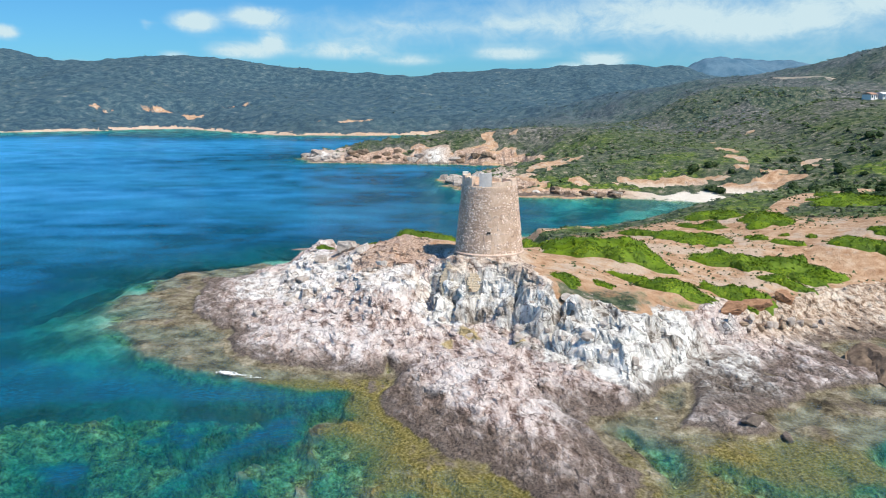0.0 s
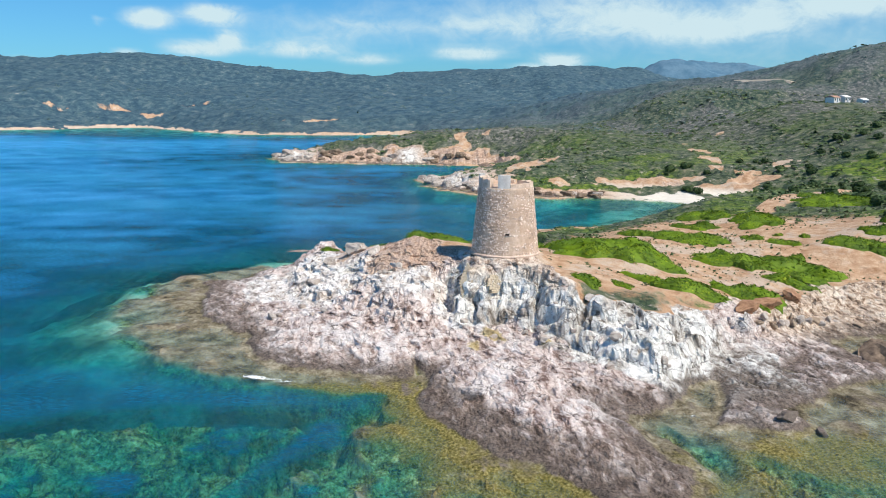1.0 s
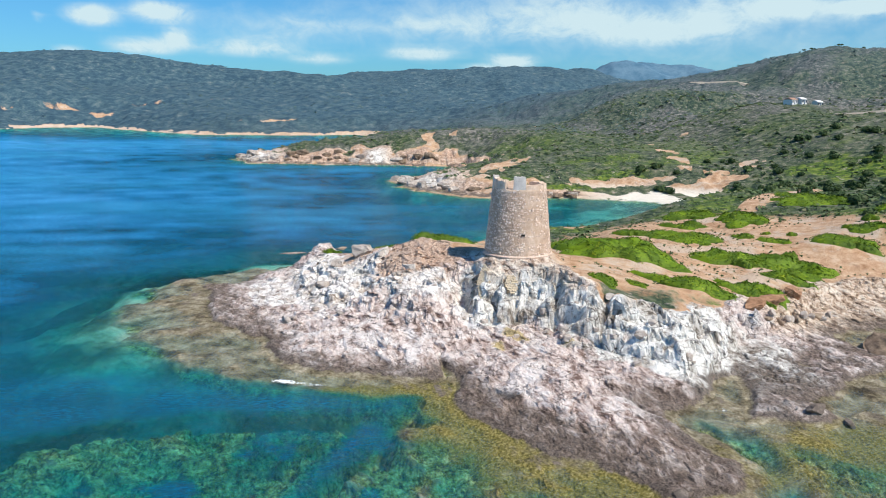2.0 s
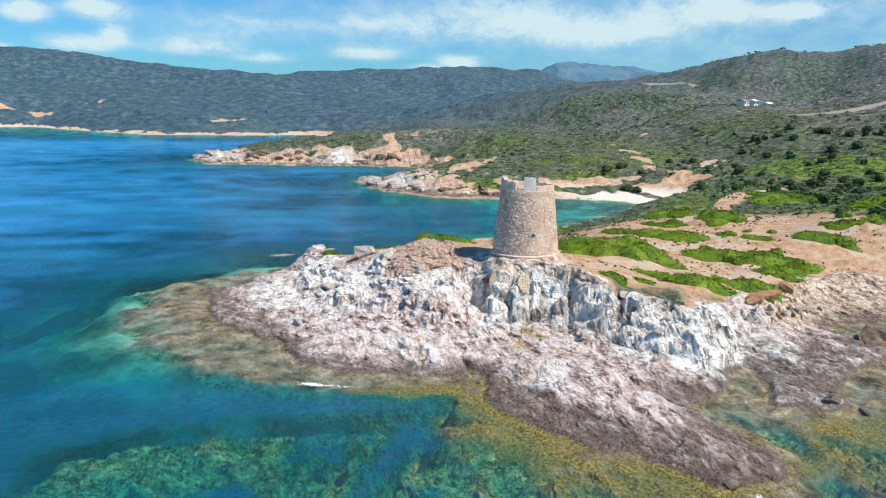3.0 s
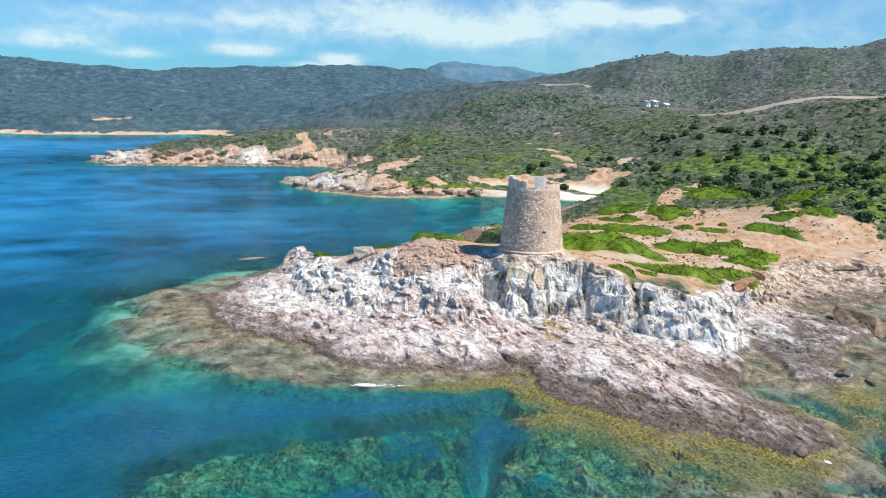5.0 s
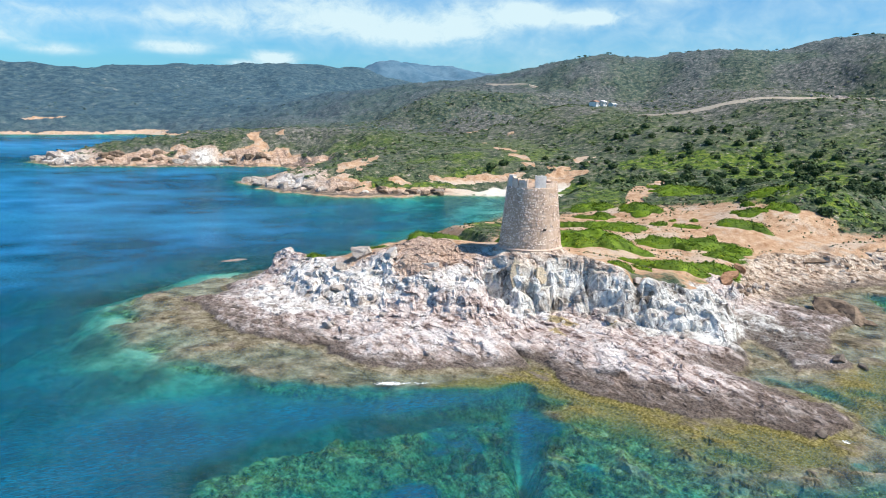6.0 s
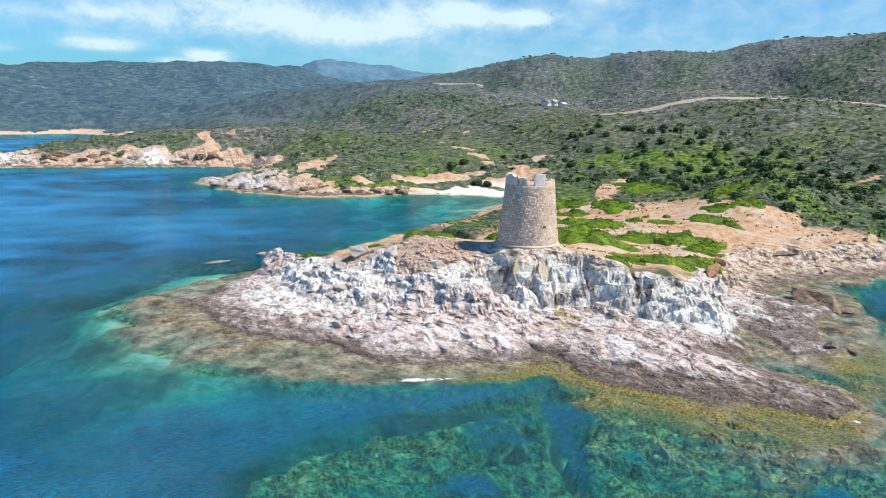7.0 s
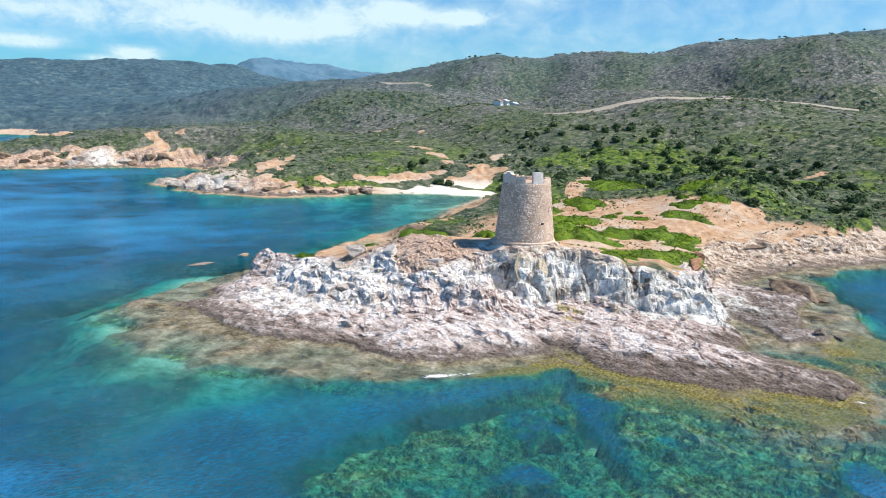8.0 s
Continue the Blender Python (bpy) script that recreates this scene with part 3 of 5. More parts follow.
    heath = ramp(nt, texture(nt, 0.4, 8, 0.75), (0.41, (0.028, 0.042, 0.036)), (0.47, (0.080, 0.090, 0.078)), (0.54, (0.165, 0.16, 0.142)), (0.61, (0.36, 0.325, 0.29)))
    veg = mix(nt, calc(nt, "MULTIPLY", between(nt, texture(nt, 0.018, 6, 0.62), 0.45, 0.54, 0.0, 0.85), calc(nt, "SUBTRACT", 1.0, calc(nt, "MULTIPLY", attribute(nt, "lush"), 0.9))), veg, heath)
    stones = between(nt, texture(nt, 0.42, 9, 0.8), 0.57, 0.63, 0.0, 0.85)
    veg = mix(nt, stones, veg, ramp(nt, mid, (0.35, (0.33, 0.26, 0.21)), (0.65, (0.55, 0.49, 0.43))))
    # distance haze painted into the base colour: far slopes turn blue, mountains bluer
    hazy_veg = ramp(nt, texture(nt, 0.09, 10, 0.78), (0.40, (0.022, 0.060, 0.095)), (0.47, (0.040, 0.088, 0.122)), (0.54, (0.066, 0.122, 0.146)), (0.61, (0.115, 0.165, 0.178)), (0.68, (0.30, 0.30, 0.28)))
    hazy_veg = mix(nt, attribute(nt, "misty"), hazy_veg, ramp(nt, texture(nt, 0.02, 8, 0.7), (0.4, (0.065, 0.15, 0.225)), (0.6, (0.12, 0.215, 0.29))))
    veg = mix(nt, attribute(nt, "far"), veg, hazy_veg)
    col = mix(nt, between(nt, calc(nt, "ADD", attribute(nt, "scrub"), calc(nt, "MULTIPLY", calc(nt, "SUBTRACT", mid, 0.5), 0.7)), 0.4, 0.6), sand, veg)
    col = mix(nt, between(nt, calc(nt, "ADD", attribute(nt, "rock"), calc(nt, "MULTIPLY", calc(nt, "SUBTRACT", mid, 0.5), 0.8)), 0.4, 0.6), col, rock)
    # under water: weed-covered reef, sand and meadows of sea grass
    reef = ramp(nt, calc(nt, "ADD", calc(nt, "MULTIPLY", texture(nt, 0.8, 8, 0.75), 0.6), calc(nt, "MULTIPLY", texture(nt, 3.0, 6, 0.75), 0.4)), (0.42, (0.025, 0.030, 0.008)), (0.48, (0.18, 0.165, 0.05)), (0.54, (0.46, 0.41, 0.17)), (0.61, (0.74, 0.66, 0.40)))
    bed = ramp(nt, texture(nt, 0.06, 7, 0.65), (0.41, (0.08, 0.11, 0.075)), (0.49, (0.28, 0.29, 0.20)), (0.57, (0.68, 0.64, 0.50)))
    bed = mix(nt, between(nt, calc(nt, "ADD", attribute(nt, "reef"), calc(nt, "MULTIPLY", calc(nt, "SUBTRACT", mid, 0.5), 0.6)), 0.25, 0.55), bed, reef)
    bed = mix(nt, between(nt, calc(nt, "ADD", attribute(nt, "awash"), calc(nt, "MULTIPLY", calc(nt, "SUBTRACT", mid, 0.5), 0.5)), 0.35, 0.65), bed, wet)
    col = mix(nt, between(nt, edge2, 0.02, -0.35), col, bed)
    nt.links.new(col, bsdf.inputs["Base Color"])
    b1 = relief(nt, None, mid, 0.45, 0.6)
    b2 = relief(nt, None, strata, 0.5, 0.35, b1)
    b2 = relief(nt, None, crack, 0.5, 0.15, b2)
    relief(nt, bsdf, fine, 0.8, 0.16, b2)
    return m


def water_material():
    m, nt, bsdf = material("sea_water", 0.05)
    nt.nodes.remove(bsdf)
    out = nt.nodes["Material Output"]
    deep = attribute(nt, "deep")
    clear = calc(nt, "POWER", 2.718, calc(nt, "MULTIPLY", calc(nt, "POWER", deep, 1.3), -0.10))
    body = ramp(nt, calc(nt, "DIVIDE", deep, 14.0), (0.0, (0.02, 0.32, 0.31)), (0.12, (0.0, 0.215, 0.26)), (0.26, (0.0, 0.175, 0.25)), (0.44, (0.0, 0.115, 0.225)), (0.64, (0.020, 0.25, 0.54)), (1.0, (0.08, 0.44, 0.88)))
    body = mix(nt, between(nt, texture(nt, 0.008, 4, 0.6, stretched(nt, (1, 2.2, 1))), 0.42, 0.62, 0.0, 0.5), body, (0.028, 0.31, 0.56))
    waves = texture(nt, 1.0, 5, 0.62, stretched(nt, (0.35, 0.75, 1), (0, 0, 20)))
    chop = texture(nt, 2.2, 4, 0.6, stretched(nt, (0.6, 1.0, 1), (0, 0, -15)))
    n1 = relief(nt, None, waves, 0.9, 1.0)
    n2 = relief(nt, None, chop, 1.0, 0.4, n1)
    # light and dark of small wave facets, multiplied into the water's colour
    ripple_shading = texture(nt, 1.0, 4, 0.6, stretched(nt, (1.3, 4.2, 1), (0, 0, 14)))
    body = mix(nt, 1.0, body, ramp(nt, ripple_shading, (0.36, 0.74), (0.5, 1.0), (0.62, 1.34)), "MULTIPLY")
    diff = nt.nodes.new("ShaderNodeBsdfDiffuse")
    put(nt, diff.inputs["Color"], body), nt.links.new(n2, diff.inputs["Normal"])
    clearer = nt.nodes.new("ShaderNodeBsdfTransparent")
    put(nt, clearer.inputs["Color"], ramp(nt, calc(nt, "DIVIDE", deep, 10.0), (0.0, (0.97, 1.0, 0.99)), (0.05, (0.86, 0.96, 0.93)), (0.12, (0.44, 0.86, 0.83)), (0.25, (0.11, 0.68, 0.71)), (0.5, (0.012, 0.45, 0.55)), (1.0, (0.0, 0.27, 0.44))))
    m1 = nt.nodes.new("ShaderNodeMixShader")
    put(nt, m1.inputs[0], clear), nt.links.new(diff.outputs[0], m1.inputs[1]), nt.links.new(clearer.outputs[0], m1.inputs[2])
    gloss = nt.nodes.new("ShaderNodeBsdfGlossy")
    gloss.inputs["Roughness"].default_value = 0.06
    nt.links.new(n2, gloss.inputs["Normal"])
    fres = nt.nodes.new("ShaderNodeFresnel")
    fres.inputs["IOR"].default_value = 1.33
    nt.links.new(n2, fres.inputs["Normal"])
    m2 = nt.nodes.new("ShaderNodeMixShader")
    put(nt, m2.inputs[0], calc(nt, "MULTIPLY", fres.outputs[0], 0.2)), nt.links.new(m1.outputs[0], m2.inputs[1]), nt.links.new(gloss.outputs[0], m2.inputs[2])
    foam = nt.nodes.new("ShaderNodeBsdfDiffuse")
    foam.inputs["Color"].default_value = (0.85, 0.88, 0.88, 1)
    m3 = nt.nodes.new("ShaderNodeMixShader")
    fm = between(nt, calc(nt, "ADD", attribute(nt, "foam"), calc(nt, "MULTIPLY", calc(nt, "SUBTRACT", texture(nt, 2.6, 7, 0.75), 0.5), 2.2)), 0.58, 0.8)
    put(nt, m3.inputs[0], fm), nt.links.new(m2.outputs[0], m3.inputs[1]), nt.links.new(foam.outputs[0], m3.inputs[2])
    nt.links.new(m3.outputs[0], out.inputs["Surface"])
    return m


def leaf_material(name, dark, light, dry=None):
    m, nt, bsdf = material(name, 0.65)
    geo = nt.nodes.new("ShaderNodeNewGeometry")
    col = ramp(nt, geo.outputs["Random Per Island"], (0.0, dark), (0.75, light), (1.0, dry or light))
    patch = texture(nt, 0.35, 4)
    col = mix(nt, between(nt, patch, 0.35, 0.65, 0.0, 0.65), col, dark)
    nt.links.new(col, bsdf.inputs["Base Color"])
    bsdf.inputs["Subsurface Weight"].default_value = 0.0
    return m


def stone_material(name, lo, midc, hi, scale=1.0):
    m, nt, bsdf = material(name, 0.9)
    geo = nt.nodes.new("ShaderNodeNewGeometry")
    a, b = texture(nt, 0.8 * scale, 6, 0.7), texture(nt, 6 * scale, 5, 0.7)
    col = ramp(nt, calc(nt, "ADD", calc(nt, "MULTIPLY", a, 0.65), calc(nt, "MULTIPLY", geo.outputs["Random Per Island"], 0.35)), (0.3, lo), (0.52, midc), (0.75, hi))
    col = mix(nt, between(nt, b, 0.58, 0.7, 0.0, 0.5), col, tuple(c * 0.5 for c in lo))
    nt.links.new(col, bsdf.inputs["Base Color"])
    relief(nt, bsdf, b, 0.7, 0.08 / scale)
    return m


MAT_GROUND, MAT_WATER = ground_material(), water_material()
MAT_CUSHION = leaf_material("cushion_leaves", (0.035, 0.080, 0.005), (0.175, 0.275, 0.007), (0.34, 0.39, 0.018))
MAT_SCRUB = leaf_material("scrub_leaves", (0.045, 0.085, 0.030), (0.115, 0.165, 0.055), (0.22, 0.225, 0.12))
# shrubs of the farther hills: distance haze is put into their leaf colour
MAT_HAZY_SCRUB = leaf_material("hazy_scrub_leaves", (0.055, 0.11, 0.105), (0.11, 0.17, 0.15), (0.18, 0.215, 0.19))
MAT_TOWER = stone_material("tower_stone", (0.50, 0.355, 0.255), (0.76, 0.60, 0.475), (0.90, 0.79, 0.68))
MAT_RUBBLE = stone_material("tower_rubble", (0.40, 0.285, 0.215), (0.72, 0.555, 0.445), (0.90, 0.79, 0.69))
MAT_PLASTER = stone_material("old_plaster", (0.50, 0.46, 0.42), (0.68, 0.63, 0.58), (0.78, 0.74, 0.69))
MAT_ROCK = stone_material("boulder_stone", (0.16, 0.12, 0.10), (0.42, 0.36, 0.31), (0.64, 0.60, 0.56))
MAT_BROWN_ROCK = stone_material("brown_rock", (0.10, 0.07, 0.05), (0.34, 0.25, 0.175), (0.58, 0.47, 0.35))


# ---- mesh helpers ----
def mesh_from(name, verts, faces, mat, smooth=False):
    me = bpy.data.meshes.new(name)
    verts, faces = np.asarray(verts, np.float32), np.asarray(faces, np.int32)
    n, k = faces.shape
    me.vertices.add(len(verts)), me.loops.add(n * k), me.polygons.add(n)
    me.vertices.foreach_set("co", verts.ravel())
    me.loops.foreach_set("vertex_index", faces.ravel())
    me.polygons.foreach_set("loop_start", np.arange(0, n * k, k, dtype=np.int32))
    me.polygons.foreach_set("use_smooth", np.full(n, smooth))
    me.update(calc_edges=True)
    me.materials.append(mat)
    return me


def part(name, bm, mat, parent, label=""):
    me = bpy.data.meshes.new(name)
    bm.to_mesh(me), bm.free()
    me.materials.append(mat)
    ob = new(name, me)
    ob.parent = parent
    return tagged(ob, label)


def put_attribute(me, name, values):
    me.attributes.new(name, "FLOAT", "POINT").data.foreach_set("value", np.asarray(values, np.float32))


# ---- ground: one sheet out to the horizon, finer near the headland ----
CENTRE = (-30.0, -12.0)
angles = np.radians(np.concatenate([np.arange(-43, 73, 0.135), np.arange(73, 317, 3.0)]))
radii = [0.05]
while radii[-1] < 4680:
    q = radii[-1]
    radii.append(q + (5.0 if q < 30 else 1.2 if q < 50 else 0.24 if q < 135 else min(0.0095 * q, 0.24 + 0.012 * (q - 135))))
radii = np.array(radii)


def sheet(cols, rows, closed=True):
    c, w = len(cols), len(rows)
    i, j = np.meshgrid(np.arange(w - 1), np.arange(c if closed else c - 1), indexing="ij")
    a, b = i * c + j, i * c + (j + 1) % c
    return np.stack([a, b, b + c, a + c], -1).reshape(-1, 4)[:, ::-1]


R, A = np.meshgrid(radii, angles, indexing="ij")
gx, gy = (CENTRE[0] + R * np.sin(A)).ravel(), (CENTRE[1] + R * np.cos(A)).ravel()
gz, gd, gr, grock, gbeach, greef, gtop = land(gx, gy)


def ground_at(x, y):
    """Height of the finished sheet, between its points."""
    x, y = np.atleast_1d(np.asarray(x, float)), np.atleast_1d(np.asarray(y, float))
    q, a = np.hypot(x - CENTRE[0], y - CENTRE[1]), np.arctan2(x - CENTRE[0], y - CENTRE[1])
    i, j = np.interp(q, radii, np.arange(len(radii))), np.interp(a, angles, np.arange(len(angles)))
    i0, j0 = np.minimum(i.astype(int), len(radii) - 2), np.minimum(j.astype(int), len(angles) - 2)
    fi, fj = i - i0, j - j0
    grid = gz.reshape(len(radii), len(angles))
    return (grid[i0, j0] * (1 - fj) + grid[i0, j0 + 1] * fj) * (1 - fi) + (grid[i0 + 1, j0] * (1 - fj) + grid[i0 + 1, j0 + 1] * fj) * fi


def cover(x, y, z, d, r, rock, beach):
    """Scrub and bare soil."""
    dist = np.hypot(x - 15, y - 90)
    n1, n2 = fbm(x / 22, y / 22, 5, 83), fbm(x / 60, y / 60, 4, 89)
    scrub = step01(-0.5, -0.2, n1 * 0.7 + 0.5 + 0.22 * n2)
    scrub = scrub * step01(5, 13, d + 12 * n1)
    neck = bell(x, y, 50, 124, 31, 27, 12) + 0.3 * bell(x, y, 80, 116, 9, 5, -20) + bell(x, y, 10, 108, 26, 16) + 0.8 * bell(x, y, 76, 106, 14, 5, -14)
    scrub = scrub * (1 - np.clip(neck * 1.6, 0, 1))
    paths = bell(x, y, 109, 285, 2.6, 22, -8) + 0.8 * bell(x, y, 120, 256, 11, 3.5, 20) + 0.8 * bell(x, y, 140, 418, 7, 4) + bell(x, y, 10, 385, 26, 9, 40) \
        + bell(x, y, -20, 392, 14, 8, 30) + 0.8 * bell(x, y, 62, 258, 36, 4, -4) + bell(x, y, 35, 285, 5, 30, -35) + bell(x, y, 90, 172, 20, 2.5, 40) 
    bits = fbm(x / 8, y / 8, 4, 97)
    scrub = scrub * (1 - np.clip((paths * 1.25 + 2.8 * bits - 0.3) * step01(0.05, 0.2, paths), 0, 1))
    scrub = np.where(dist > 600, np.maximum(scrub, 0.8 * step01(4, 20, d)), scrub)
    scrub = np.where((x > 135) & (y > 150) & (d > 12), np.maximum(scrub, 0.75), scrub)
    clear = bell(x, y, -398, 1030, 32, 13) + bell(x, y, -345, 1010, 24, 8) + bell(x, y, -197, 1064, 13, 8) + bell(x, y, -450, 1000, 20, 6) + bell(x, y, -300, 1060, 28, 8) + bell(x, y, 174, 1271, 24, 10) + bell(x, y, -560, 950, 40, 6) + bell(x, y, -100, 800, 40, 5)
    scrub = scrub * (1 - np.clip(clear * (1 + 1.2 * n1), 0, 1))
    return np.where(d > 0, scrub * (1 - rock), 0)


gscrub = cover(gx, gy, gz, gd, gr, grock, gbeach)
# loose relief on bare rock, sideways too, so that the cliff breaks into blocks
ga = gx * 0.8 - gy * 0.6
ledge = lattice(np.floor(ga / 1.5 + 0.8 * fbm(gx / 2, gy / 2, 2, 101)), np.floor(gz / 0.85 + 0.7 * fbm(gx / 2.5, gy / 2.5, 2, 103)), np.zeros_like(gx), 5) - 0.5
ledge2 = lattice(np.floor(ga / 0.7 + fbm(gx, gy, 2, 104)), np.floor(gz / 0.45 + 0.7 * fbm(gx / 1.5, gy / 1.5, 2, 105)), np.zeros_like(gx), 9) - 0.5
push = grock * step01(1.2, 3.0, gz) * np.exp(-(np.hypot(gx - 15, gy - 90) / 130) ** 4) * (0.75 * ledge + 0.4 * ledge2) * (1 - 0.4 * step01(-4, 4, gx))
jig = grock * step01(0.2, 1.5, gz) * (1 - 0.4 * step01(0, 8, gx))
bx = -0.45 * push + jig * (0.42 * value_noise(gx / 1.6, gy / 1.6, gz / 0.75, 111) + 0.14 * value_noise(gx / 0.6, gy / 0.6, gz / 0.4, 113))
by = -0.75 * push + jig * (0.42 * value_noise(gx / 1.6, gy / 1.6, gz / 0.75, 107) + 0.14 * value_noise(gx / 0.6, gy / 0.6, gz / 0.4, 109))
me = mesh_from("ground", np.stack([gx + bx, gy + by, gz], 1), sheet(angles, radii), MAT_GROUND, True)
capes = 1 - np.exp(-(np.hypot(gx - 15, gy - 90) / 130) ** 4)
whitecape = np.clip(bell(gx, gy, 10, 278, 14, 24, -30) + bell(gx, gy, -68, 410, 16, 24) + bell(gx, gy, -4, 388, 8, 14), 0, 1)
me.polygons.foreach_set("use_smooth", (grock[sheet(angles, radii)[:, 0]] < 0.4))
put_attribute(me, "rock", np.maximum(grock, np.clip(whitecape * 1.6, 0, 1) * (gd > 0)))
put_attribute(me, "scrub", gscrub)
put_attribute(me, "beach", np.clip(gbeach * 1.5, 0, 1) * (gz < 3.2) + 0.35 * step01(700, 800, gy) * step01(24, 8, gd) * (gz < 6))
put_attribute(me, "reef", greef + np.exp(-np.maximum(-gd, 0) / 7) * 0.6)
face = step01(-2.5, 1.0, gx + 1.2 * fbm(gx / 4, gy / 4, 2, 115)) * step01(31, 25, gx) * step01(-3.0, 1.5, gr + 2.2 * fbm(gx / 4, gy / 4, 3, 114))
put_attribute(me, "pale", np.clip(1.15 * bell(gx, gy, -17, 107, 17, 5.5, -38) + 0.9 * bell(gx, gy, -24, 116, 7, 10) + whitecape + 0.45 * bell(gx, gy, -1, 90, 5, 4) + 0.25 * fbm(gx / 5, gy / 5, 3, 127), 0, 1))
put_attribute(me, "blue", np.clip(0.95 * face * step01(9.4, 7.6, gz + 1.1 * fbm(gx / 3, gy / 3, 3, 116)) + 0.8 * bell(gx, gy, 30, 78, 9, 11, -20) + 0.5 * bell(gx, gy, 22, 74, 5, 4) + whitecape + 0.55 * bell(gx, gy, -17, 110.5, 3, 3), 0, 1))
put_attribute(me, "warm", np.clip(step01(33, 40, gx + 3 * fbm(gx / 6, gy / 6, 3, 117)) * step01(84, 92, gy) + capes * (1 - whitecape) + 0.75 * face * step01(7.2, 8.8, gz + 1.3 * fbm(gx / 3, gy / 3, 4, 119)), 0, 1))
put_attribute(me, "pink", 0.85 * capes * (1 - whitecape))
put_attribute(me, "cap", np.clip(1.2 * bell(gx, gy, -5, 109, 8, 6.5, -35) + 0.8 * bell(gx, gy, -14, 117.5, 5, 4) + 0.55 * bell(gx, gy, -10, 104.5, 4, 2.5, -30) + 0.6 * bell(gx, gy, 29, 88, 6, 3.0, 30), 0, 1) * (gz > 5.0))
put_attribute(me, "weed", np.clip(1.1 * bell(gx, gy, -6, 66, 6, 11) + 0.9 * bell(gx, gy, 4, 52, 8, 6) + 0.8 * bell(gx, gy, -16, 76, 8, 3, -12) + 1.0 * bell(gx, gy, 30, 56, 15, 8), 0, 1))
put_attribute(me, "awash", (gd <= 0) * step01(1.3, 0.35, -gz) * np.exp(-(np.hypot(gx - 15, gy - 90) / 130) ** 4))
put_attribute(me, "ochre", bell(gx, gy, 3.2, 87.0, 1.1, 2.6, 30) + 0.9 * bell(gx, gy, 0.6, 84, 0.9, 2.2, 20) + 0.8 * bell(gx, gy, 9, 83.6, 1.0, 0.7))
put_attribute(me, "dusky", np.clip(1.2 * bell(gx, gy, 8, 55.5, 5, 7.5, 35) + 1.1 * bell(gx, gy, 0.5, 64.5, 2.2, 13, 26) + 0.5 * step01(5.0, 0.5, gd + 2.5 * fbm(gx / 3, gy / 3, 4, 129)) * (gd > 0) * step01(104, 92, gy) * step01(24, 16, gx) + 0.7 * bell(gx, gy, 30, 69, 7, 6) + 0.6 * bell(gx, gy, 12, 72, 5, 3, 30) + 0.5 * bell(gx, gy, -30, 100, 3, 12, 30), 0, 1))
# where the painted haze colour takes over, by distance
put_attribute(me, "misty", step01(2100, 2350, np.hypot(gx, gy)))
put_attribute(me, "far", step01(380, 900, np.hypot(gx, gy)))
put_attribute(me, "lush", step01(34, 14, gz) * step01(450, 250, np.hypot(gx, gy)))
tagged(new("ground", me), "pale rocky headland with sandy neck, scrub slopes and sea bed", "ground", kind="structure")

# ---- sea ----
wa, wr = angles[::3], radii[::3]
R, A = np.meshgrid(wr, wa, indexing="ij")
sx, sy = (CENTRE[0] + R * np.sin(A)).ravel(), (CENTRE[1] + R * np.cos(A)).ravel()
sz = gz.reshape(len(radii), len(angles))[::3, ::3].ravel()
me = mesh_from("sea", np.stack([sx, sy, 0.02 * fbm(sx / 5, sy / 9, 2, 131)], 1), sheet(wa, wr), MAT_WATER, True)
put_attribute(me, "deep", np.maximum(-sz, 0) + 0.02)
put_attribute(me, "foam", np.clip(1.0 * bell(sx, sy, -24.6, 80.2, 1.3, 0.6, -20) + 0.75 * bell(sx, sy, -21.5, 79.0, 3.2, 0.7, -18) + 1.0 * bell(sx, sy, 9.6, 49.8, 1.5, 1.2, 30) + 0.62 * bell(sx, sy, 21.2, 68.5, 0.8, 3.2, -30) + 0.55 * bell(sx, sy, -27, 84, 0.7, 2.5, 25), 0, 1))
tagged(new("sea", me), "clear turquoise to deep blue sea with small waves", "water", kind="structure")


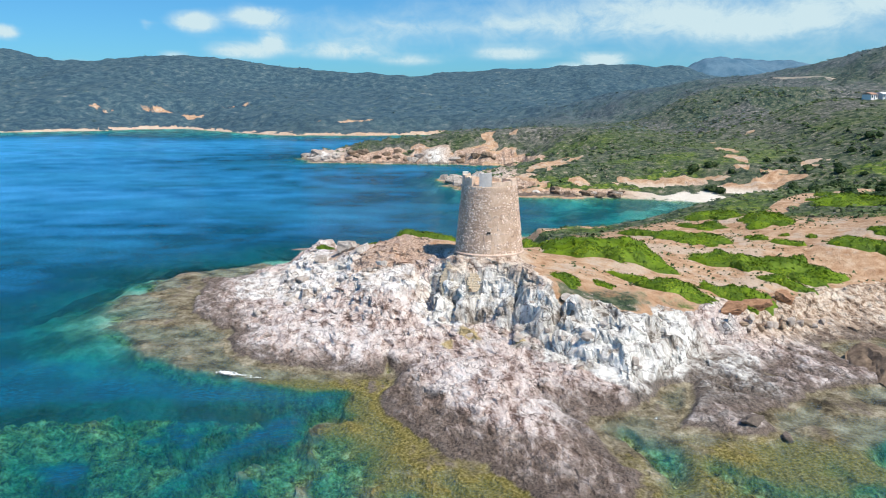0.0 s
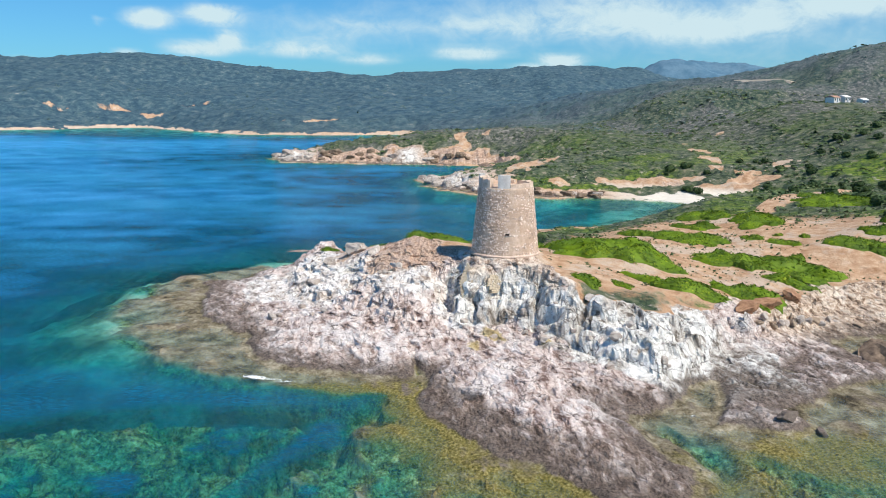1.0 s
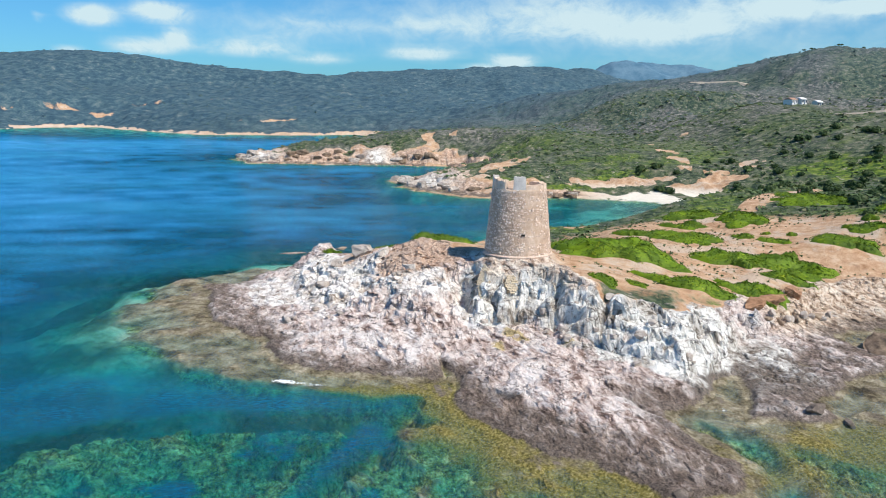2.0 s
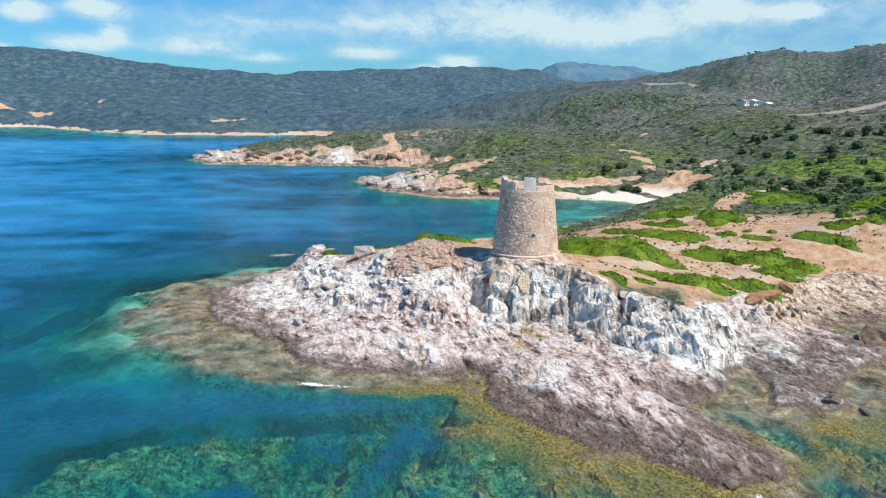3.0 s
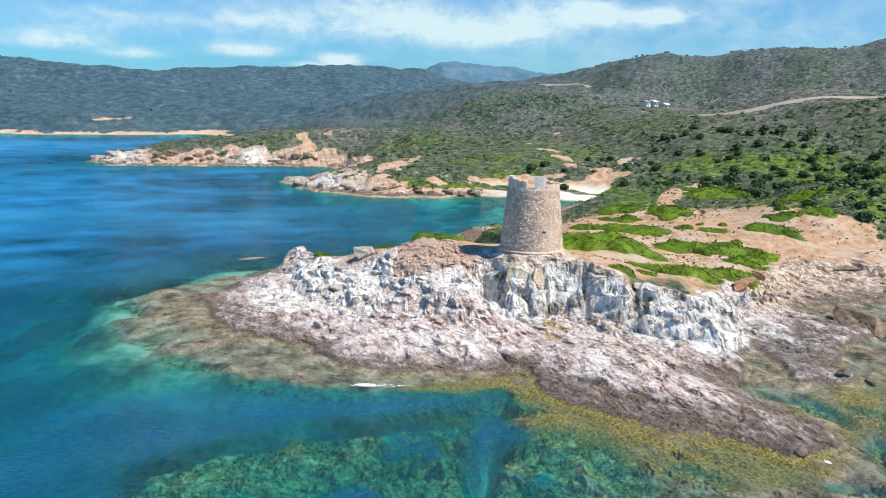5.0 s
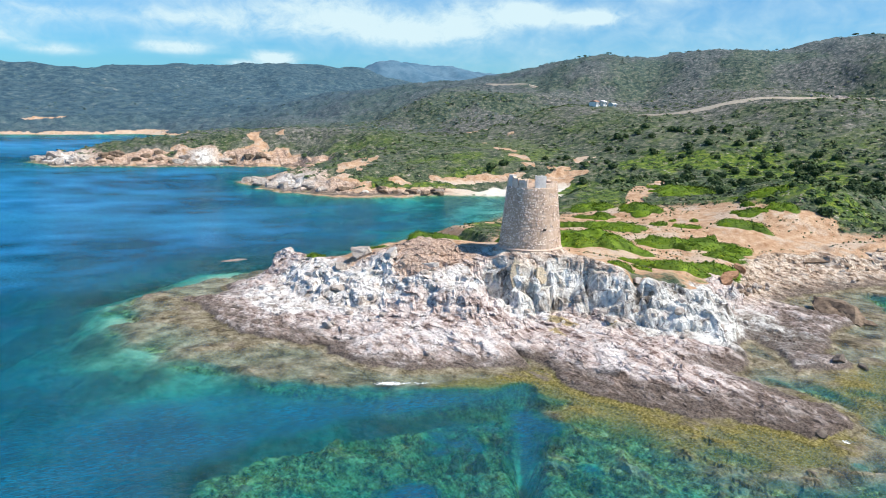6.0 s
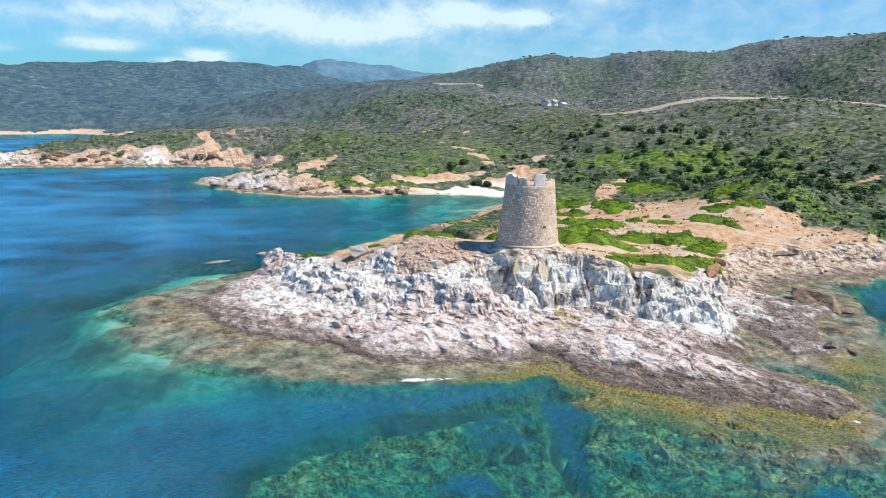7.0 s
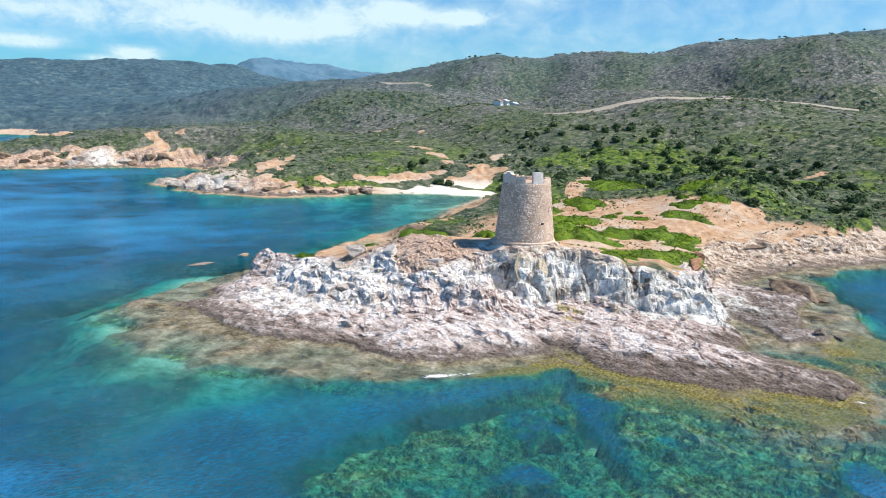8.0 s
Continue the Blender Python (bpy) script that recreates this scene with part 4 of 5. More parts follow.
# ---- clouds: a thin far layer round the horizon that glows by itself ----
def clouds():
    m, nt, bsdf = material("cloud_layer")
    nt.nodes.remove(bsdf)
    out = nt.nodes["Material Output"]
    soft = texture(nt, 1.0, 9, 0.62, stretched(nt, (0.0055, 0.0055, 0.0085)), distort=0.4)
    amount = attribute(nt, "cover")
    thick = calc(nt, "ADD", amount, calc(nt, "MULTIPLY", calc(nt, "SUBTRACT", soft, 0.5), between(nt, amount, 0.35, 0.8, 0.5, 1.8)))
    cover_ = between(nt, thick, 0.12, 1.0, 0.0, 0.95)
    # no lamp: emission stands in for sunlight on cloud and haze
    glow = nt.nodes.new("ShaderNodeEmission")
    glow.inputs["Color"].default_value, glow.inputs["Strength"].default_value = (0.74, 0.94, 1.0, 1), 0.84
    clear = nt.nodes.new("ShaderNodeBsdfTransparent")
    mx = nt.nodes.new("ShaderNodeMixShader")
    put(nt, mx.inputs[0], cover_), nt.links.new(clear.outputs[0], mx.inputs[1]), nt.links.new(glow.outputs[0], mx.inputs[2])
    nt.links.new(mx.outputs[0], out.inputs["Surface"])
    th, el = np.radians(np.arange(-180, 180, 0.5)), np.radians(np.linspace(0.5, 24, 70))
    E_, T = np.meshgrid(el, th, indexing="ij")
    rr = 4600.0
    v = np.stack([rr * np.cos(E_) * np.sin(T), rr * np.cos(E_) * np.cos(T), rr * np.sin(E_)], -1).reshape(-1, 3)
    me = mesh_from("clouds", v, sheet(th, el), m, True)
    az, hi = np.degrees(T).ravel(), np.degrees(E_).ravel()
    # first term: glowing haze painted in to brighten the sky at positive az
    veil = 0.40 * step01(-6, 36, az) * step01(120, 70, az) + 0.40 * bell(az, hi, 8, 6.6, 20, 2.0) + 0.34 * bell(az, hi, -5, 5.6, 8, 1.4) + 0.22 * fbm(az / 9 + 20, hi / 2.2, 4, 151) * step01(4, 7, hi) * step01(50, 34, az) * step01(-12, -4, az)
    for a, b, w, h, k in ((-29.6, 5.0, 0.9, 0.42, 1.2), (-20.9, 5.8, 0.45, 0.2, 0.9), (-17.9, 6.1, 1.5, 0.62, 1.3), (-13.4, 6.5, 1.8, 0.6, 1.25), (-25.6, 3.1, 1.2, 0.2, 0.9), (-19.3, 3.7, 1.0, 0.3, 1.0), (-14.5, 4.2, 2.4, 0.55, 1.1),
                       (-12.4, 4.9, 0.8, 0.5, 1.0), (-7.5, 4.2, 3.2, 0.55, 0.8), (-2.5, 3.6, 2.2, 0.4, 0.7), (5, 4.1, 2.6, 0.45, 0.85), (11.8, 3.6, 1.5, 0.42, 1.35), (9.4, 3.1, 1.6, 0.22, 0.8), (8, 6.0, 6, 0.9, 0.2),
                       (21, 5.7, 3.6, 0.8, 0.65), (25.8, 6.2, 2.6, 0.9, 0.7), (30.0, 7.1, 1.9, 0.6, 1.1), (35.2, 6.8, 1.5, 0.4, 1.0), (17, 6.8, 4, 1.0, 0.35)):
        veil = veil + k * bell(az, hi, a, b, w, h)
    put_attribute(me, "cover", veil)
    tagged(new("backdrop_clouds", me), "thin white fair-weather clouds and a painted glowing haze in a blue sky", "clouds", kind="structure")


clouds()


# ---- tower ----
def ring_wall(bm, r0, r1, z0, z1, a0, a1, n, thick=1.0, seed=0, jag=0.0):
    """A curved piece of wall, r0 at z0 and r1 at z1, with a broken upper edge."""
    rng = random.Random(seed)
    cols = []
    for i in range(n + 1):
        a = radians(a0 + (a1 - a0) * i / n)
        top = z1 - jag * rng.random()
        k = (top - z0) / (z1 - z0)
        rt = r0 + (r1 - r0) * k
        cols.append([bm.verts.new((r * math.sin(a), -r * math.cos(a), z)) for r, z in ((r0, z0), (rt, top), (rt - thick, top), (r0 - thick, z0))])
    for p, q in zip(cols, cols[1:]):
        for k in range(4):
            bm.faces.new((p[k], q[k], q[(k + 1) % 4], p[(k + 1) % 4]))
    bm.faces.new(cols[0][::-1]), bm.faces.new(cols[-1])
    bmesh.ops.recalc_face_normals(bm, faces=bm.faces)


def tower(x, y, z, height, r0, r1):
    ob = tagged(new("watchtower"), "round tapering ruined stone coastal watchtower on the cliff", "tower")
    ob.location = (x, y, z)
    body = height - 1.25

    def radius(h):
        return r0 + (r1 - r0) * h / height
    bm = bmesh.new()
    rings, n = 40, 128
    vs = []
    for j in range(rings + 1):
        h = -1.2 + (body + 1.2) * j / rings
        row = []
        for i in range(n):
            a = 2 * math.pi * i / n
            p = Vector((math.sin(a), -math.cos(a), 0))
            rr = radius(max(h, 0)) + 0.05 * noise.noise(Vector((p.x * 6, p.y * 6, h * 1.2))) + 0.04 * noise.noise(Vector((p.x * 16, p.y * 16, h * 3)))
            row.append(bm.verts.new((p.x * rr, p.y * rr, h)))
        vs.append(row)
    for p, q in zip(vs, vs[1:]):
        for i in range(n):
            bm.faces.new((p[i], p[(i + 1) % n], q[(i + 1) % n], q[i]))
    bm.faces.new(vs[-1])
    for f in bm.faces:
        f.smooth = len(f.verts) == 4
    part("wall", bm, MAT_TOWER, ob)
    # stones standing proud of the mortar
    rng = random.Random(4)
    verts, faces = [], []
    h = 0.25
    while h < body - 0.1:
        ch = rng.uniform(0.20, 0.30)
        a = rng.random()
        while a < 2 * math.pi + 0.0:
            wl = rng.uniform(0.16, 0.5)
            rr = radius(h)
            if rng.random() < 0.8:
                proud, w2, hh = rng.uniform(-0.01, 0.05), wl * rng.uniform(0.33, 0.46), ch * rng.uniform(0.30, 0.55)
                jit = rng.uniform(-0.11, 0.11)
                base = len(verts)
                for k, (du, dv, dr) in enumerate(((-1, -1, -0.1), (1, -1, -0.1), (1, 1, -0.1), (-1, 1, -0.1), (-0.75, -0.7, proud), (0.75, -0.7, proud), (0.7, 0.75, proud * 0.8), (-0.7, 0.75, proud * 0.9))):
                    aa = a + (du * w2 + rng.uniform(-0.03, 0.03)) / rr
                    r2 = rr + dr + 0.03
                    verts.append((r2 * math.sin(aa), -r2 * math.cos(aa), h + jit + dv * hh))
                for f in ((4, 5, 6, 7), (0, 1, 5, 4), (1, 2, 6, 5), (2, 3, 7, 6), (3, 0, 4, 7)):
                    faces.append([base + k for k in f])
            a += wl / rr
        h += ch
    st = new("stonework", mesh_from("stonework", verts, faces, MAT_RUBBLE))
    st.parent = ob
    tagged(st, "rough rubble stones of the wall", kind="stuff")
    # cordon round the foot
    bm = bmesh.new()
    for i in range(96):
        a0, a1 = 2 * math.pi * i / 96, 2 * math.pi * (i + 1) / 96
        pts = []
        for a in (a0, a1):
            k = 0.05 * noise.noise(Vector((math.sin(a) * 5, math.cos(a) * 5, 3)))
            pts.append([(rr * math.sin(a), -rr * math.cos(a), zz + k) for rr, zz in ((radius(0.3) - 0.1, -0.15), (radius(0.3) + 0.20, -0.12), (radius(0.3) + 0.24, 0.12), (radius(0.3) + 0.02, 0.30))])
        vv = [[bm.verts.new(p) for p in q] for q in pts]
        for k in range(3):
            bm.faces.new((vv[0][k], vv[1][k], vv[1][k + 1], vv[0][k + 1]))
    bmesh.ops.remove_doubles(bm, verts=bm.verts, dist=0.002)
    part("base_moulding", bm, MAT_RUBBLE, ob, "pale worn moulding round the foot")
    # broken parapet and merlons; angles from the side that faces south, counter-clockwise seen from above
    for name, a0, a1, z1, mat, jag, lab in (
            ("parapet", -122, -66, 1.4, MAT_TOWER, 0.3, ""), ("parapet", -64, -43, 1.25, MAT_TOWER, 0.35, ""), ("merlon", -25, 1, 1.75, MAT_PLASTER, 0.12, "whitewashed broken merlon"),
            ("parapet", 2, 48, 0.6, MAT_TOWER, 0.15, ""), ("parapet", 49, 76, 0.72, MAT_TOWER, 0.15, ""), ("merlon", -100, -84, 1.65, MAT_PLASTER, 0.15, "pale broken merlon"),
            ("parapet", 80, 140, 0.75, MAT_TOWER, 0.35, ""), ("parapet", 150, 235, 0.8, MAT_TOWER, 0.4, "")):
        bm = bmesh.new()
        ring_wall(bm, radius(body) + 0.02, radius(body) - 0.02, body - 0.05, body + z1, a0, a1, 10, 0.75, int(a0) + 200, jag)
        part(name, bm, mat, ob, lab)
    # small dark loophole: a solid block, the hole's shade put into its colour
    bm = bmesh.new()
    bmesh.ops.create_cube(bm, size=1, matrix=pose(-0.3, -(radius(3.1) - 0.12), 3.1) @ Matrix.Diagonal((0.5, 0.5, 0.22, 1)))
    bmesh.ops.bevel(bm, geom=bm.edges[:], offset=0.03, segments=1)
    dark, nt, bsdf = material("hollow_shade", 1.0)
    nt.links.new(ramp(nt, texture(nt, 4), (0.3, (0.02, 0.016, 0.013)), (0.7, (0.06, 0.05, 0.04))), bsdf.inputs["Base Color"])
    part("loophole", bm, dark, ob, "small dark opening")
    return ob


tower(6.3, 101.0, 10.0, 10.4, 4.62, 3.55)


# ---- cushions of low evergreen scrub on the neck ----
def leaves(points, normals, size, rng, per=1):
    """Small leaf quads that stand off a surface."""
    n = len(points)
    t = rng.normal(size=(n, 3))
    nn = normals + 0.55 * rng.normal(size=(n, 3))
    nn /= np.linalg.norm(nn, axis=1)[:, None]
    u = np.cross(nn, t)
    u /= np.linalg.norm(u, axis=1)[:, None] + 1e-9
    v = np.cross(nn, u)
    s = size * rng.uniform(0.6, 1.4, (n, 1))
    q = np.stack([points - u * s, points - v * s * 0.55, points + u * s, points + v * s * 0.55], 1)
    return q.reshape(-1, 3), np.arange(4 * n).reshape(-1, 4)


def bush(x, y, rx, ry, h, turn, seed, mat=None):
    rng = np.random.default_rng(seed)
    nr, na = max(6, int(max(rx, ry) * 1.6)), 40
    rad, ang = np.meshgrid(np.linspace(0.0, 1.0, nr), np.linspace(0, 2 * np.pi, na, endpoint=False), indexing="ij")
    edge = 1 + 0.42 * value_noise(np.cos(ang) * 1.8 + seed, np.sin(ang) * 1.8, seed=seed) + 0.18 * value_noise(np.cos(ang) * 5 + seed, np.sin(ang) * 5, seed=seed + 1)
    c, s = math.cos(radians(turn)), math.sin(radians(turn))

    def surface(rad, ang, edge):
        px, py = rad * edge * np.cos(ang) * rx, rad * edge * np.sin(ang) * ry
        wx, wy = x + px * c - py * s, y + px * s + py * c
        dome = np.sqrt(np.clip(1 - rad ** 2.6, 0, 1))
        lump = 0.75 + 0.55 * value_noise(wx / 2.2, wy / 2.2, seed=seed + 2) + 0.22 * value_noise(wx / 0.8, wy / 0.8, seed=seed + 3)
        return wx, wy, 1.15 * h * dome * lump - 0.12 * (rad > 0.97)
    wx, wy, up = surface(rad, ang, edge)
    gzz = ground_at(wx.ravel(), wy.ravel()).reshape(wx.shape)
    verts = np.stack([wx - x, wy - y, gzz + up], -1).reshape(-1, 3)
    z0 = float(gzz[0, 0])
    verts[:, 2] -= z0
    ob = new("bush")
    ob.location = (x, y, z0)
    mound = new("mound", mesh_from("mound", verts, sheet(ang[0], rad[:, 0])[:, ::-1], mat or MAT_CUSHION, True))
    mound.parent = ob
    count = int(min(7000, 70 * rx * ry + 160))
    lr, la = np.sqrt(rng.random(count)) * 0.985, rng.random(count) * 2 * np.pi
    le = 1 + 0.42 * value_noise(np.cos(la) * 1.8 + seed, np.sin(la) * 1.8, seed=seed) + 0.18 * value_noise(np.cos(la) * 5 + seed, np.sin(la) * 5, seed=seed + 1)
    lx, ly, lu = surface(lr, la, le)
    lz = ground_at(lx, ly) + lu + rng.uniform(-0.02, 0.16, count)
    nrm = np.stack([np.cos(la) * lr * 0.8, np.sin(la) * lr * 0.8, np.ones(count)], 1)
    v, f = leaves(np.stack([lx - x, ly - y, lz - z0], 1), nrm, 0.15, rng)
    lv = new("foliage", mesh_from("foliage", v, f, mat or MAT_CUSHION))
    lv.parent = ob
    return tagged(ob, "low bright green evergreen scrub cushion on sandy soil", "bush", "scrub cushions on the neck")


BUSHES = [(25, 110.8, 9.8, 6.2, 1.4, -8), (15.5, 90.5, 1.7, 1.8, 0.5, -27), (20.4, 91.8, 1.5, 0.9, 0.4, -29), (30, 96, 6.0, 3.6, 1.0, -32), (39, 97.8, 4.6, 3.0, 1.0, -35), (45.5, 113.2, 5.7, 4.4, 1.1, -34), (53.4, 111.1, 6.4, 4.4, 1.1, -37),
          (49, 104.2, 3.5, 2.2, 0.8, -37), (44, 129, 5.3, 5.5, 0.9, -30), (54.3, 127.8, 2.0, 1.5, 0.6, 0), (58.2, 123.7, 2.6, 1.7, 0.7, -36), (68.5, 118.2, 5.5, 3.4, 0.8, -40), (35.5, 133.8, 3.2, 2.6, 0.8, -26), (51.3, 145.3, 4.1, 2.6, 0.8, -29)]
BUSHES += [(63, 145.3, 5.7, 6.0, 1.0, -33), (88, 157.5, 9.0, 9.5, 1.0, -37), (89, 132.7, 5.5, 1.5, 0.7, -42), (75.5, 123.8, 4.6, 2.0, 0.7, -41),
           (83, 121.5, 3.4, 3.8, 0.9, -43), (56.5, 155, 6.1, 4.2, 0.8, -29), (23.5, 126.5, 1.4, 1.8, 0.7, 0), (28.5, 126, 2.0, 1.0, 0.7, 0), (79.5, 128.5, 1.6, 1.6, 0.8, 0), (39.4, 92.6, 0.9, 0.7, 0.4, 0), (13.5, 121, 2.4, 3.2, 1.0, 0),
           (-2.8, 117.2, 4.8, 2.4, 1.1, 0), (-11.5, 121.5, 2.3, 1.1, 0.5, -10), (-20, 125.3, 1.7, 0.9, 0.5, 0), (18, 118, 2.5, 2.2, 0.8, 0), (64, 128, 0.8, 0.7, 0.4, 0), (60.5, 130.5, 0.9, 0.6, 0.4, 0), (55.5, 113.5, 1.5, 1.3, 1.3, 0)]
for k, b in enumerate(BUSHES):
    bush(*b, 300 + k)


# ---- scrub on the slopes ----
def scatter_scrub(count, r_lo, r_hi, size_lo, size_hi, per, seed):
    rng = np.random.default_rng(seed)
    a = np.radians(rng.uniform(-41, 70, count))
    q = np.exp(rng.uniform(np.log(r_lo), np.log(r_hi), count))
    x, y = CENTRE[0] + q * np.sin(a), CENTRE[1] + q * np.cos(a)
    z, d, r, rock, beach, reef, top = land(x, y)
    s = cover(x, y, z, d, r, rock, beach)
    keep = (d > 3) & (rng.random(count) < s ** 1.5 * 0.95) & (beach < 0.4) & (rock < 0.4)
    x, y, z, q = x[keep], y[keep], z[keep], q[keep]
    n = len(x)
    clump = fbm(x / 45, y / 45, 3, 139)
    size = (size_lo + (size_hi - size_lo) * rng.random(n) ** 2.5) * (1 + 0.35 * clump) * (0.75 + q / r_hi * 0.9)
    dirs = rng.normal(size=(n, per, 3))
    dirs[:, :, 2] = np.abs(dirs[:, :, 2]) * 0.9
    dirs /= np.linalg.norm(dirs, axis=2)[:, :, None]
    p = np.stack([x, y, z - 0.1 * size], 1)[:, None, :] + dirs * size[:, None, None] * np.array([1.0, 1.0, 0.75]) * rng.uniform(0.75, 1.05, (n, per, 1))
    nn = dirs + 0.25 * rng.normal(size=dirs.shape) + np.array([0.2, -0.2, 0.9])
    nn /= np.linalg.norm(nn, axis=2)[:, :, None]
    t = rng.normal(size=(n, per, 3))
    u = np.cross(nn, t)
    u /= np.linalg.norm(u, axis=2)[:, :, None] + 1e-9
    v = np.cross(nn, u)
    w = size[:, None, None] * rng.uniform(0.28, 0.5, (n, per, 1))
    quads = np.stack([p - u * w, p - v * w, p + u * w, p + v * w], 2).reshape(-1, 3)
    return quads


def scrub_stuff(name, label, mat, *args):
    v = scatter_scrub(*args)
    me = mesh_from(name, v, np.arange(len(v)).reshape(-1, 4), mat)
    tagged(new(name, me), label, "scrub", kind="stuff")


scrub_stuff("hillside_scrub", "dense green maquis shrubs over the slopes", MAT_SCRUB, 34000, 120, 560, 0.3, 1.0, 12, 11)
scrub_stuff("hilltop_scrub", "dark green shrubs and low trees on the hills, colour blued for haze", MAT_HAZY_SCRUB, 20000, 450, 1700, 0.6, 1.6, 6, 12)


# ---- loose rocks ----
def rock_mesh(name, seed, sx, sy, sz, mat, flat=0.0, sides=17):
    """A broken block: a ball cut by random planes, then roughened."""
    rng = random.Random(seed)
    bm = bmesh.new()
    bmesh.ops.create_icosphere(bm, subdivisions=4 if sx > 2 else 3, radius=1.0)
    planes = []
    for _ in range(sides):
        n = Vector((rng.gauss(0, 1), rng.gauss(0, 1), rng.gauss(0, 0.8))).normalized()
        planes.append((n, rng.uniform(0.42, 0.8)))
    planes.append((Vector((rng.uniform(-0.2, 0.2), rng.uniform(-0.2, 0.2), 1)).normalized(), 0.6 - 0.2 * flat))
    for v in bm.verts:
        for n, k in planes:
            over = v.co.dot(n) - k
            if over > 0:
                v.co -= n * over
        v.co += v.co.normalized() * (0.09 * noise.noise(v.co * 2.7 + Vector((seed, 0, 0))) + 0.06 * noise.noise(v.co * 7 + Vector((seed, 3, 0))) + 0.03 * noise.noise(v.co * 15 + Vector((seed, 5, 0))))
        v.co = Vector((v.co.x * sx, v.co.y * sy, v.co.z * sz))
    me = bpy.data.meshes.new(name)
    bm.to_mesh(me), bm.free()
    me.materials.append(mat)
    return me


def rock(name, label, x, y, seed, sx, sy, sz, mat, turn=0, tip=0, sink=0.35, group="", z=None):
    me = rock_mesh(name, seed, sx, sy, sz, mat)
    ob = new(name, me)
    base = float(ground_at(x, y)[0]) if z is None else z
    ob.matrix_world = pose(x, y, max(base, -0.4) + sz * (1 - 2 * sink) * 0.75, tip, 0, turn)
    return tagged(ob, label, "rock", group)


MAT_EARTH = stone_material("earth_bank", (0.20, 0.10, 0.055), (0.44, 0.26, 0.155), (0.62, 0.44, 0.31))
rock("rock_slab", "long brown tilted rock slab at the water's edge", 49.4, 81.4, 29, 8.5, 3.8, 2.6, MAT_BROWN_ROCK, 70, 0, 0.45, z=0.35)
rock("rock_slab", "small dark rock slab beside a tilted slab", 48.8, 76.6, 22, 2.5, 1.6, 1.2, MAT_BROWN_ROCK, -60, 0, 0.47, z=0.0)
for k, (x, y, a, b, c, turn) in enumerate(((36.6, 91.6, 3.2, 1.3, 1.5, 30), (41.2, 94.6, 3.4, 1.4, 1.7, 34), (45.8, 97.8, 3.2, 1.4, 1.5, 36))):
    rock("earth_bank", "reddish brown eroded earth bank above boulders", x, y, 30 + k, a, b, c, MAT_EARTH, turn, 0, 0.46, "eroded bank")
for k, (x, y, a, b, c, turn) in enumerate(((71, 102.6, 6.0, 2.2, 0.9, -27), (84, 98.2, 7.5, 2.4, 1.0, -12), (99, 95.4, 6.5, 2.4, 1.0, -13))):
    rock("ledge", "overhanging tan rock ledge above the strand", x, y, 34 + k, a, b, c, MAT_BROWN_ROCK, turn, 0, 0.5, "ledges above the strand", z=2.7)
MAT_WET_ROCK = stone_material("wet_rock", (0.030, 0.024, 0.020), (0.15, 0.12, 0.10), (0.34, 0.29, 0.245))
rock("sea_rock", "dark jagged rock at the edge of the shelf", 28.6, 64.6, 23, 1.9, 1.1, 0.8, MAT_WET_ROCK, 20, 0, 0.3)
rock("sea_rock", "dark jagged rock at the edge of the shelf", 31.2, 63.2, 24, 1.1, 0.7, 0.5, MAT_WET_ROCK, 70, 0, 0.3)
rock("sea_rock", "low pale rock awash in the sea", -29, 153, 25, 3.4, 1.2, 0.35, MAT_ROCK, 10, 0, 0.3, z=0.0)
rock("sea_rock", "dark low rock awash near the shore", -19, 157, 26, 2.0, 1.2, 0.5, MAT_BROWN_ROCK, 30, 0, 0.3, z=0.0)
rock("sea_rock", "dark wet rock at the seaward tip", 8.6, 51.2, 27, 1.0, 0.7, 0.5, MAT_WET_ROCK, 0, 0, 0.3)
rng_rocks = random.Random(77)
for k in range(12):  # the row of boulders under the reddish bank
    t = k / 11
    rock("boulder", "rounded tan boulder in a row under an earth bank", 36.6 + 13.0 * t + rng_rocks.uniform(-0.5, 0.5), 88.6 + 6.2 * t + rng_rocks.uniform(-0.5, 0.5), 40 + k, rng_rocks.uniform(0.6, 1.15),
         rng_rocks.uniform(0.5, 0.9), rng_rocks.uniform(0.45, 0.75), MAT_BROWN_ROCK if k % 3 == 0 else MAT_ROCK, rng_rocks.uniform(0, 180), 0, 0.25, "boulders under the bank")
for k in range(46):  # fallen blocks on the apron below the cliff
    a = rng_rocks.random()
    bx0, by0 = -24 + 46 * a + rng_rocks.uniform(-3, 3), 103 - 24 * a * a - 4 * a + rng_rocks.uniform(-7, 3)
    q = rng_rocks.random() ** 2
    rock("fallen_block", "angular pale rock block fallen below the cliff", bx0, by0, 60 + k, 0.35 + 0.8 * q, 0.3 + 0.6 * q, 0.3 + 0.5 * q, MAT_ROCK, rng_rocks.uniform(0, 180), rng_rocks.uniform(-12, 12), 0.3, "fallen blocks")
for k in range(26):  # strand
    rock("shore_rock", "weathered grey-brown rock on the strand", 50 + 46 * rng_rocks.random(), 96 + rng_rocks.uniform(-3, 4), 120 + k, rng_rocks.uniform(0.5, 1.6), rng_rocks.uniform(0.4, 1.0), rng_rocks.uniform(0.25, 0.6),
         MAT_BROWN_ROCK if k % 2 else MAT_ROCK, rng_rocks.uniform(0, 180), 0, 0.3, "rocks on the strand")


